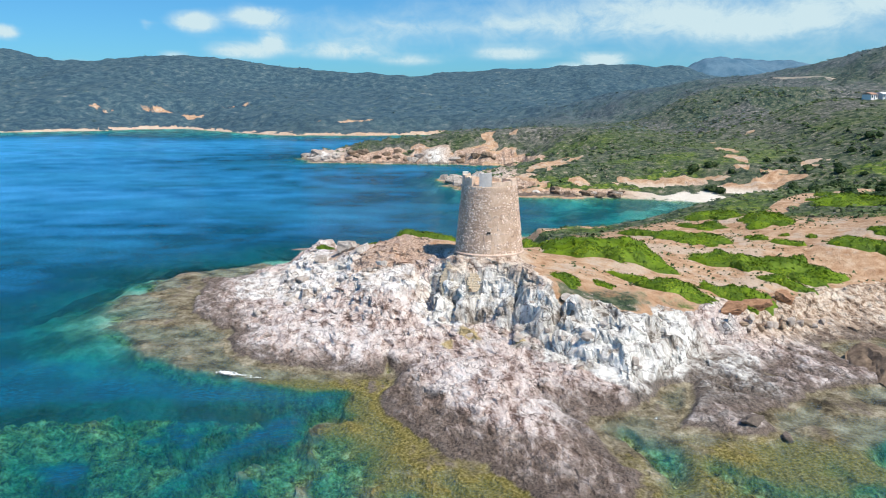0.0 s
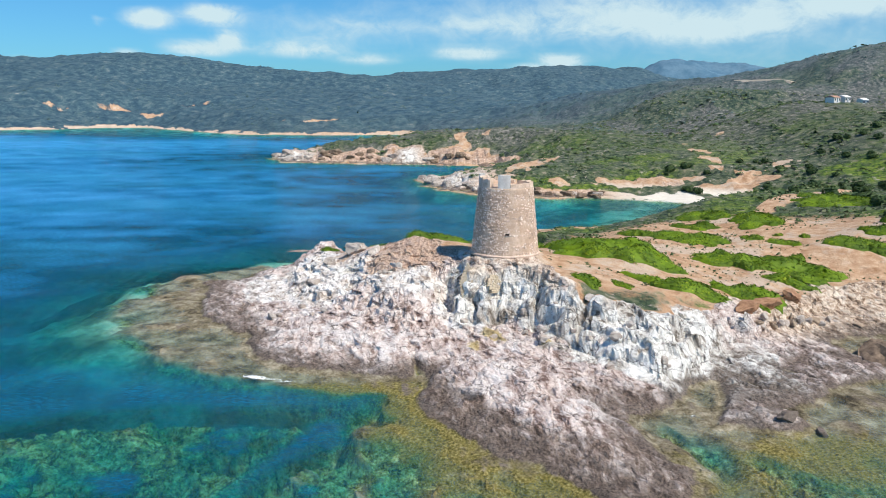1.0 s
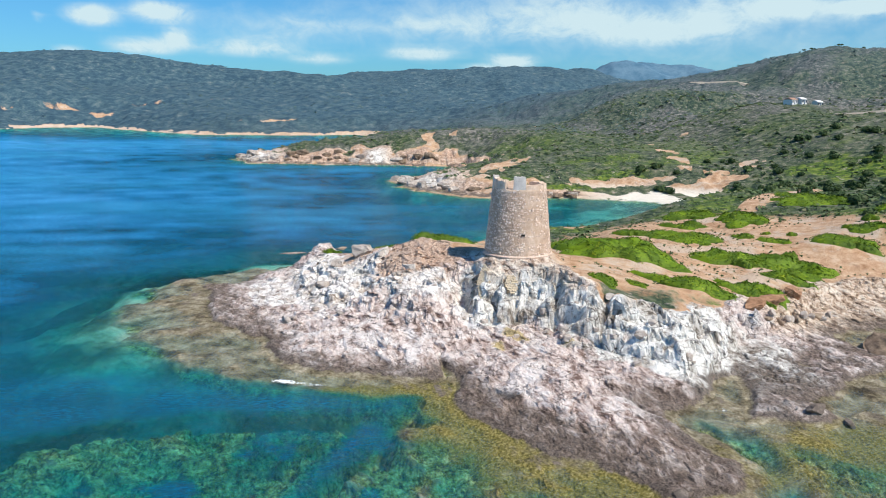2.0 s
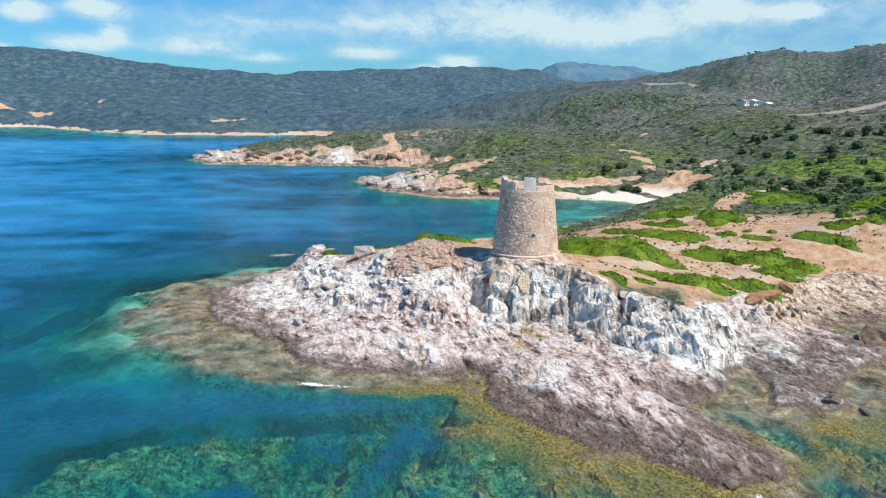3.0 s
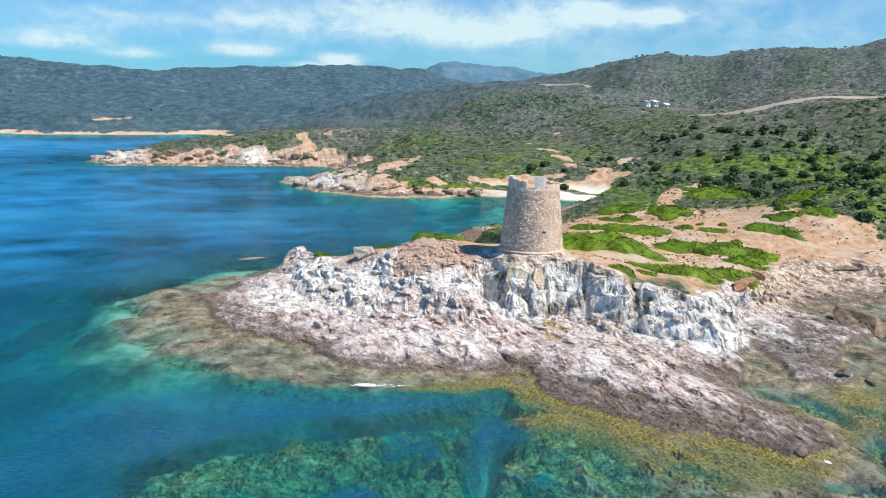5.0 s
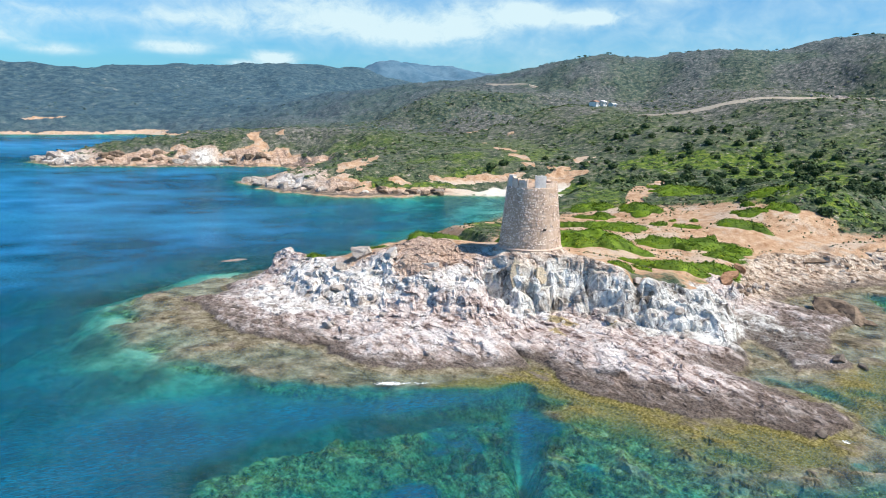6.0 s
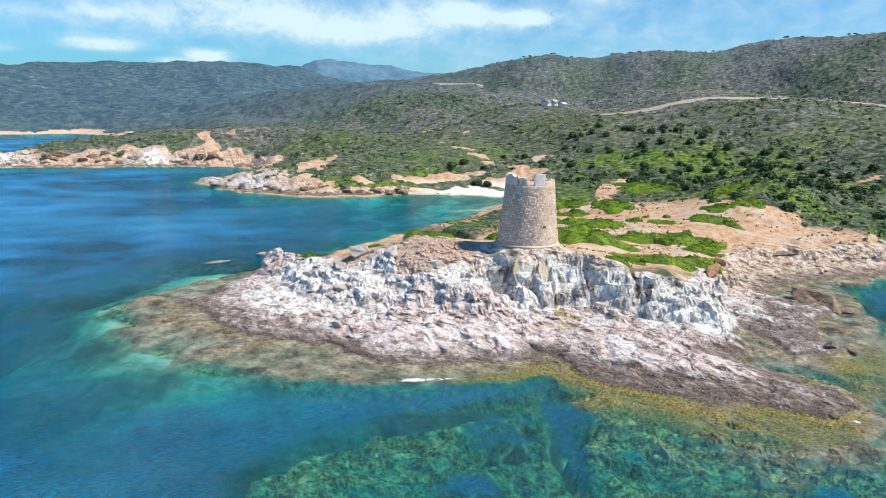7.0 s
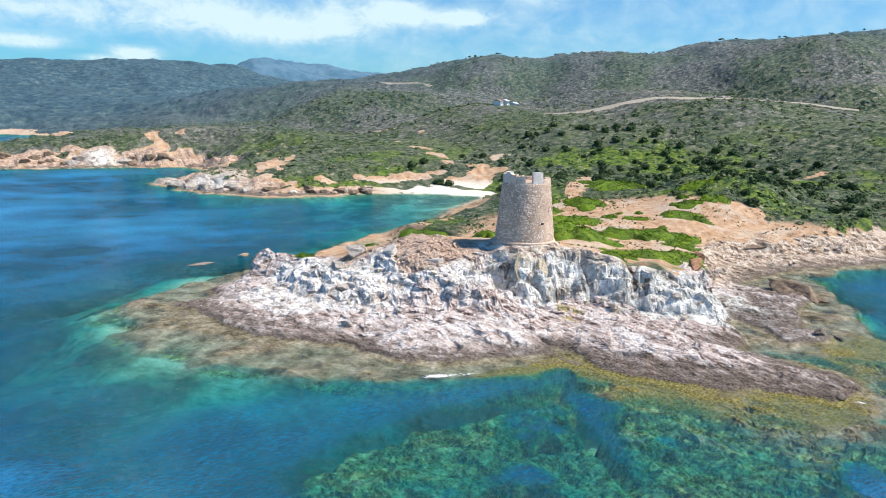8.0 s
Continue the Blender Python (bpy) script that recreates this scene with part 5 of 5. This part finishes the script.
# ---- old masonry below the tower ----
def masonry(name, label, x, y, z, w, h, yaw, lean, seed, taper=0.0):
    ob = tagged(new(name), label, "masonry")
    ob.matrix_world = pose(x, y, z, lean, 0, yaw)
    rng = random.Random(seed)
    zz, row = 0.0, 0
    shared = {}
    while zz < h:
        ch = 0.22
        k = zz / h
        half = w / 2 * (1 - taper * abs(2 * k - 1) ** 1.3)
        xx = -half + (0.12 if row % 2 else 0)
        while xx < half:
            cw = rng.choice((0.26, 0.34, 0.42))
            key = (cw, rng.randrange(3))
            if key not in shared:
                bm = bmesh.new()
                bmesh.ops.create_cube(bm, size=1, matrix=Matrix.Diagonal((cw - 0.03, 0.34, ch - 0.03, 1)))
                bmesh.ops.bevel(bm, geom=bm.edges[:], offset=0.02, segments=1)
                for v in bm.verts:
                    v.co += Vector((rng.uniform(-0.015, 0.015), rng.uniform(-0.03, 0.03), rng.uniform(-0.012, 0.012)))
                me = bpy.data.meshes.new("stone")
                bm.to_mesh(me), bm.free()
                me.materials.append(MAT_MASONRY)
                shared[key] = me
            b = new("stone", shared[key])
            b.parent = ob
            b.location = (xx + cw / 2, rng.uniform(-0.03, 0.03), zz + ch / 2)
            xx += cw
        zz += ch
        row += 1
    bm = bmesh.new()
    bmesh.ops.create_cube(bm, size=1, matrix=pose(0, 0.45, h / 2 - 0.2) @ Matrix.Diagonal((w * 0.6, 0.7, h * 0.75, 1)))
    bmesh.ops.subdivide_edges(bm, edges=bm.edges[:], cuts=3, use_grid_fill=True)
    for v in bm.verts:
        v.co += 0.12 * noise.noise_vector(v.co * 1.3)
    part("core", bm, MAT_MASONRY, ob, "mortar core behind the stones")
    return ob


MAT_MASONRY = stone_material("masonry_stone", (0.30, 0.22, 0.14), (0.52, 0.42, 0.29), (0.68, 0.58, 0.44))


def face_y(x, z):
    """Where the cliff, coming from the sea, first stands as high as z."""
    ys = np.arange(84.0, 104.0, 0.1)
    hs = ground_at(np.full_like(ys, x), ys)
    return float(ys[np.argmax(hs > z)])


masonry("masonry_patch", "remnant of coursed tan masonry on the cliff", 4.0, face_y(4.0, 6.6) - 0.4, 6.0, 1.9, 2.3, 8, -26, 5, 0.65)
masonry("masonry_buttress", "narrow spindle-shaped masonry buttress filling a cleft", 0.1, face_y(0.1, 6.6) - 0.8, 4.7, 1.7, 4.9, -20, -20, 6, 0.9)

# outcrops of the bluff and rocky banks of the capes
MAT_PALE_ROCK = stone_material("pale_rock", (0.26, 0.215, 0.18), (0.60, 0.54, 0.48), (0.84, 0.80, 0.75), 1.2)
for k, (x, y, a, b, c) in enumerate(((-14.6, 116.5, 2.6, 1.9, 1.7), (-12.2, 110.6, 1.9, 1.5, 1.5), (-19, 115, 2.2, 1.6, 1.4), (-8.6, 103.5, 1.9, 1.4, 1.3), (-20.5, 110, 2.3, 1.4, 1.2))):
    rock("outcrop", "pale weathered limestone outcrop on the bluff", x, y, 320 + k, a, b, c, MAT_PALE_ROCK, rng_rocks.uniform(0, 180), 0, 0.47, "outcrops of the bluff")
line = [(-1, 300), (3, 275), (20, 248), (41, 241), (56, 241)]
for k in range(34):
    t = rng_rocks.random() * 3.98
    (ax, ay), (bx0, by0) = line[int(t)], line[int(t) + 1]
    f = t - int(t)
    q = rng_rocks.random()
    pale = t < 1.9
    rock("bank_rock", "pale bluish rock block on the cove's bank" if pale else "brown rock ledge on the cove's bank", ax + (bx0 - ax) * f + rng_rocks.uniform(1, 7), ay + (by0 - ay) * f + rng_rocks.uniform(1, 8), 340 + k,
         1.6 + 2.2 * q, 1.2 + 1.4 * q, 1.0 + (1.6 if pale else 0.8) * q, MAT_PALE_ROCK if pale or k % 4 == 0 else MAT_BROWN_ROCK, rng_rocks.uniform(-30, 30), 0, 0.36, "rocks on the cove's bank")
line = [(-80, 430), (-66, 396), (-44, 390), (-16, 386), (14, 377), (31, 374)]
for k in range(36):
    t = rng_rocks.random() * 4.98
    (ax, ay), (bx0, by0) = line[int(t)], line[int(t) + 1]
    f = t - int(t)
    q = rng_rocks.random()
    pale = t < 1.6 or 3.0 < t < 3.7
    rock("cape_rock", "pale grey rock block at the foot of the cape" if pale else "pinkish brown rock ledge at the foot of the cape", ax + (bx0 - ax) * f + rng_rocks.uniform(-2, 3), ay + (by0 - ay) * f + rng_rocks.uniform(1, 9), 390 + k,
         2.0 + 2.6 * q, 1.4 + 1.8 * q, 1.3 + 1.6 * q, MAT_PALE_ROCK if pale else MAT_BROWN_ROCK, rng_rocks.uniform(-30, 30), 0, 0.36, "rocks of the cape")


# ---- dry tufts and small plants on the sandy neck ----
def tufts(count, seed):
    rng = np.random.default_rng(seed)
    x, y = rng.uniform(12, 105, count), rng.uniform(93, 168, count)
    z, d, r, rk, be, re_, tp = land(x, y)
    keep = (d > 4) & (rk < 0.5) & (fbm(x / 6, y / 6, 3, 163) > -0.05) & (r > 2)
    x, y = x[keep], y[keep]
    z, n, per = ground_at(x, y), len(x), 8
    size = 0.10 + 0.26 * rng.random(n) ** 2
    dirs = rng.normal(size=(n, per, 3))
    dirs[:, :, 2] = np.abs(dirs[:, :, 2])
    dirs /= np.linalg.norm(dirs, axis=2)[:, :, None]
    p = np.stack([x, y, z], 1)[:, None, :] + dirs * size[:, None, None] * 0.7
    v, f = leaves(p.reshape(-1, 3), dirs.reshape(-1, 3), 1.0, rng)
    v = v.reshape(n, per * 4, 3)
    mid = np.repeat(p, 4, axis=1).reshape(n, per * 4, 3)
    v = mid + (v - mid) * size[:, None, None] * 0.6
    me = mesh_from("tufts", v.reshape(-1, 3), f, MAT_SCRUB)
    tagged(new("ground_tufts", me), "small dry plants dotted over sandy soil", "plants", kind="stuff")


tufts(5200, 31)


# ---- shrubs and trees ----
def crown_mesh(seed, n, rx, rz, leaf, mat, name="crown"):
    rng = np.random.default_rng(seed)
    d = rng.normal(size=(n, 3))
    d /= np.linalg.norm(d, axis=1)[:, None]
    d[:, 2] = np.where(d[:, 2] < -0.35, -d[:, 2], d[:, 2])
    lump = 0.8 + 0.3 * value_noise(d[:, 0] * 2.2 + seed, d[:, 1] * 2.2, d[:, 2] * 2.2, seed) + rng.uniform(-0.12, 0.08, n)
    pts = d * lump[:, None] * np.array([rx, rx, rz])
    v, f = leaves(pts, d + np.array([0.2, -0.2, 0.6]), leaf, rng)
    return mesh_from(name, v, f, mat)


def core_mesh(seed, rx, rz, mat):
    bm = bmesh.new()
    bmesh.ops.create_icosphere(bm, subdivisions=2, radius=1.0)
    for v in bm.verts:
        k = 0.72 + 0.25 * noise.noise(v.co * 1.8 + Vector((seed, 0, 0)))
        v.co = Vector((v.co.x * rx * k, v.co.y * rx * k, v.co.z * rz * k))
    me = bpy.data.meshes.new("core")
    bm.to_mesh(me), bm.free()
    me.materials.append(mat)
    return me


MAT_DARK_LEAF = leaf_material("dark_leaves", (0.025, 0.055, 0.018), (0.065, 0.110, 0.030), (0.12, 0.155, 0.045))
MAT_BARK, nt_, bs_ = material("bark")
nt_.links.new(ramp(nt_, texture(nt_, 3), (0.3, (0.07, 0.05, 0.035)), (0.7, (0.17, 0.13, 0.10))), bs_.inputs["Base Color"])


def shrub(seed):
    ob = tagged(new("shrub"), "rounded dark green shrub on the slope", "shrub", "dark shrubs on the slope")
    a = new("inner_mass", core_mesh(seed, 1.0, 0.8, MAT_DARK_LEAF))
    b = new("foliage", crown_mesh(seed, 260, 1.1, 0.85, 0.22, MAT_DARK_LEAF, "foliage"))
    a.parent = b.parent = ob
    a.location = b.location = (0, 0, 0.55)
    return ob


def pine(seed):
    rng = random.Random(seed)
    ob = tagged(new("tree"), "small wind-shaped pine on the hill crest", "tree", "pines on the crest")
    bm = bmesh.new()
    bmesh.ops.create_cone(bm, segments=7, radius1=0.17, radius2=0.07, depth=1.9, matrix=pose(0.1, 0, 0.8, 0, 5, 0))
    for k in range(3):
        bmesh.ops.create_cone(bm, segments=5, radius1=0.07, radius2=0.02, depth=1.5, matrix=pose(0, 0, 1.3, 50, 0, 120 * k + 20) @ pose(0, 0, 0.7))
    part("trunk", bm, MAT_BARK, ob, "bare brown trunk with limbs")
    c = new("crown", crown_mesh(seed, 240, 1.9, 1.1, 0.34, MAT_DARK_LEAF))
    c.parent = ob
    c.location = (0.2, 0, 2.0)
    return ob


def plant(protos, places):
    for k, (x, y, size, turn) in enumerate(places):
        z = float(ground_at(x, y)[0])
        src = protos[k % len(protos)]
        m = pose(x, y, z - 0.1, 0, 0, turn)
        ob = copy_thing(src, m) if k >= len(protos) else src
        ob.matrix_world = m
        ob.scale = (size, size, size * 0.95)


rng_plants = random.Random(5)
rng_np = np.random.default_rng(6)
px, py = rng_np.uniform(82, 185, 900), rng_np.uniform(95, 270, 900)
pz, pd, pr, prock, pbeach, preef, ptop = land(px, py)
fit_for = (pd > 8) & (cover(px, py, pz, pd, pr, prock, pbeach) > 0.5) & (rng_np.random(900) < 1.2 - np.abs(py - 150) / 240)
spots = [(float(a), float(b), rng_plants.uniform(0.7, 1.9), rng_plants.uniform(0, 360)) for a, b in zip(px[fit_for], py[fit_for])][:230]
plant([shrub(900 + k) for k in range(5)], spots)
crest = []
for (ax, ay, az), (bx0, by0, bz) in zip(RIDGES[0][1][3:11], RIDGES[0][1][4:12]):
    for k in range(3):
        t = rng_plants.random()
        crest.append((ax + (bx0 - ax) * t + rng_plants.uniform(-9, 9), ay + (by0 - ay) * t + rng_plants.uniform(-9, 9), rng_plants.uniform(0.5, 1.0), rng_plants.uniform(0, 360)))
plant([pine(950 + k) for k in range(4)], crest)


# ---- house and road on the slope ----
def box(bm, x0, x1, y0, y1, z0, z1, bevel=0.02):
    made = bmesh.ops.create_cube(bm, size=1, matrix=pose((x0 + x1) / 2, (y0 + y1) / 2, (z0 + z1) / 2) @ Matrix.Diagonal((x1 - x0, y1 - y0, z1 - z0, 1)))
    if bevel:
        bmesh.ops.bevel(bm, geom=list({e for v in made["verts"] for e in v.link_edges}), offset=bevel, segments=1)


def plain(name, a, b, rough=0.7):
    m, nt, bsdf = material(name, rough)
    nt.links.new(ramp(nt, texture(nt, 1.3, 5), (0.3, a), (0.7, b)), bsdf.inputs["Base Color"])
    return m


MAT_WHITE, MAT_TILE = plain("white_render", (0.70, 0.69, 0.66), (0.82, 0.81, 0.78)), plain("roof_tile", (0.36, 0.20, 0.13), (0.50, 0.31, 0.22))
MAT_PANE, MAT_SHUTTER = plain("window_pane", (0.03, 0.04, 0.05), (0.06, 0.07, 0.09), 0.15), plain("shutter", (0.10, 0.16, 0.22), (0.14, 0.21, 0.28))
MAT_ROAD = plain("gravel_road", (0.42, 0.35, 0.27), (0.58, 0.50, 0.40), 0.95)


def house(x, y, turn, w, d, h, label):
    ob = tagged(new("house"), label, "house")
    ob.matrix_world = pose(x, y, float(ground_at(x, y)[0]) - 0.2, 0, 0, turn)
    bm = bmesh.new()
    box(bm, -w / 2, w / 2, -d / 2, d / 2, 0, h)
    part("wall", bm, MAT_WHITE, ob)
    bm = bmesh.new()
    vs = [bm.verts.new(c) for c in ((-w / 2 - 0.3, -d / 2 - 0.3, h), (w / 2 + 0.3, -d / 2 - 0.3, h), (w / 2 + 0.3, d / 2 + 0.3, h), (-w / 2 - 0.3, d / 2 + 0.3, h), (-w / 2 - 0.3, 0, h + 0.9), (w / 2 + 0.3, 0, h + 0.9))]
    for f in ((0, 1, 5, 4), (2, 3, 4, 5), (0, 4, 3), (1, 2, 5), (0, 3, 2, 1)):
        bm.faces.new([vs[k] for k in f])
    part("roof", bm, MAT_WHITE if w < 5 else MAT_TILE, ob, "low pitched roof")
    for k in range(3):
        wx = -w / 2 + w * (k + 0.5) / 3
        if k == 1:
            bm = bmesh.new()
            box(bm, wx - 0.45, wx + 0.45, -d / 2 - 0.05, -d / 2 + 0.1, 0.2, 2.2)
            part("door", bm, MAT_SHUTTER, ob, "dark blue door")
            continue
        bm = bmesh.new()
        box(bm, wx - 0.55, wx + 0.55, -d / 2 - 0.06, -d / 2 + 0.1, 1.0, 2.1)
        fr = part("window", bm, MAT_SHUTTER, ob)
        bm = bmesh.new()
        box(bm, wx - 0.45, wx + 0.45, -d / 2 - 0.08, -d / 2, 1.1, 2.0, 0)
        part("pane", bm, MAT_PANE, fr, "dark glass pane")
    return ob


house(188, 336, 35, 6.0, 4.0, 2.4, "small white house with a low roof among scrub")
house(194.5, 338.5, 30, 4.5, 4.0, 2.5, "small white outbuilding beside the house")
house(212, 352, 20, 4.0, 3.5, 2.4, "tiny pale hut higher on the slope")


def strip(name, label, line, width, lift, mat):
    pts = []
    for (ax, ay), (bx0, by0) in zip(line, line[1:]):
        n = max(2, int(math.hypot(bx0 - ax, by0 - ay) / 2.5))
        pts += [(ax + (bx0 - ax) * k / n, ay + (by0 - ay) * k / n) for k in range(n)]
    pts.append(line[-1])
    p = np.array(pts)
    for _ in range(6):
        p[1:-1] = (p[:-2] + 2 * p[1:-1] + p[2:]) / 4
    t = np.gradient(p, axis=0)
    t /= np.linalg.norm(t, axis=1)[:, None]
    nrm = np.stack([-t[:, 1], t[:, 0]], 1)
    z = np.maximum(ground_at(*p.T), 0.5 * (ground_at(*(p + nrm * width / 2).T) + ground_at(*(p - nrm * width / 2).T))) + lift + 0.3
    for _ in range(8):
        z[1:-1] = (z[:-2] + 2 * z[1:-1] + z[2:]) / 4
    v = []
    for off, dz in ((-1.3, -3.0), (-0.5, 0), (0, 0.05), (0.5, 0), (1.3, -3.0)):
        q = p + nrm * width * off
        v.append(np.stack([q[:, 0], q[:, 1], z + dz], 1))
    v = np.stack(v, 1).reshape(-1, 3)
    faces = [(i * 5 + j, (i + 1) * 5 + j, (i + 1) * 5 + j + 1, i * 5 + j + 1) for i in range(len(p) - 1) for j in range(4)]
    tagged(new(name, mesh_from(name, v, faces, mat, False)), label, "road", kind="structure")


strip("road", "pale gravel road cut into the hillside", [(182, 292), (196, 272), (214, 254), (232, 239), (252, 228), (272, 214), (290, 196)], 3.6, 0.15, MAT_ROAD)
strip("road_upper", "pale dirt track high on the slope", [(232, 560), (246, 545), (258, 528), (262, 512)], 3.0, 0.2, MAT_ROAD)
for k in range(40):  # bare blocks of the road cut
    t = rng_rocks.random()
    rock("cut_block", "pale rock block of the road cut", 238 + 32 * t + rng_rocks.uniform(-1, 1), 241 - 21 * t + rng_rocks.uniform(1.5, 7), 200 + k, rng_rocks.uniform(0.8, 2.0), rng_rocks.uniform(0.6, 1.5), rng_rocks.uniform(0.6, 1.6),
         MAT_ROCK, rng_rocks.uniform(0, 180), 0, 0.3, "blocks of the road cut")
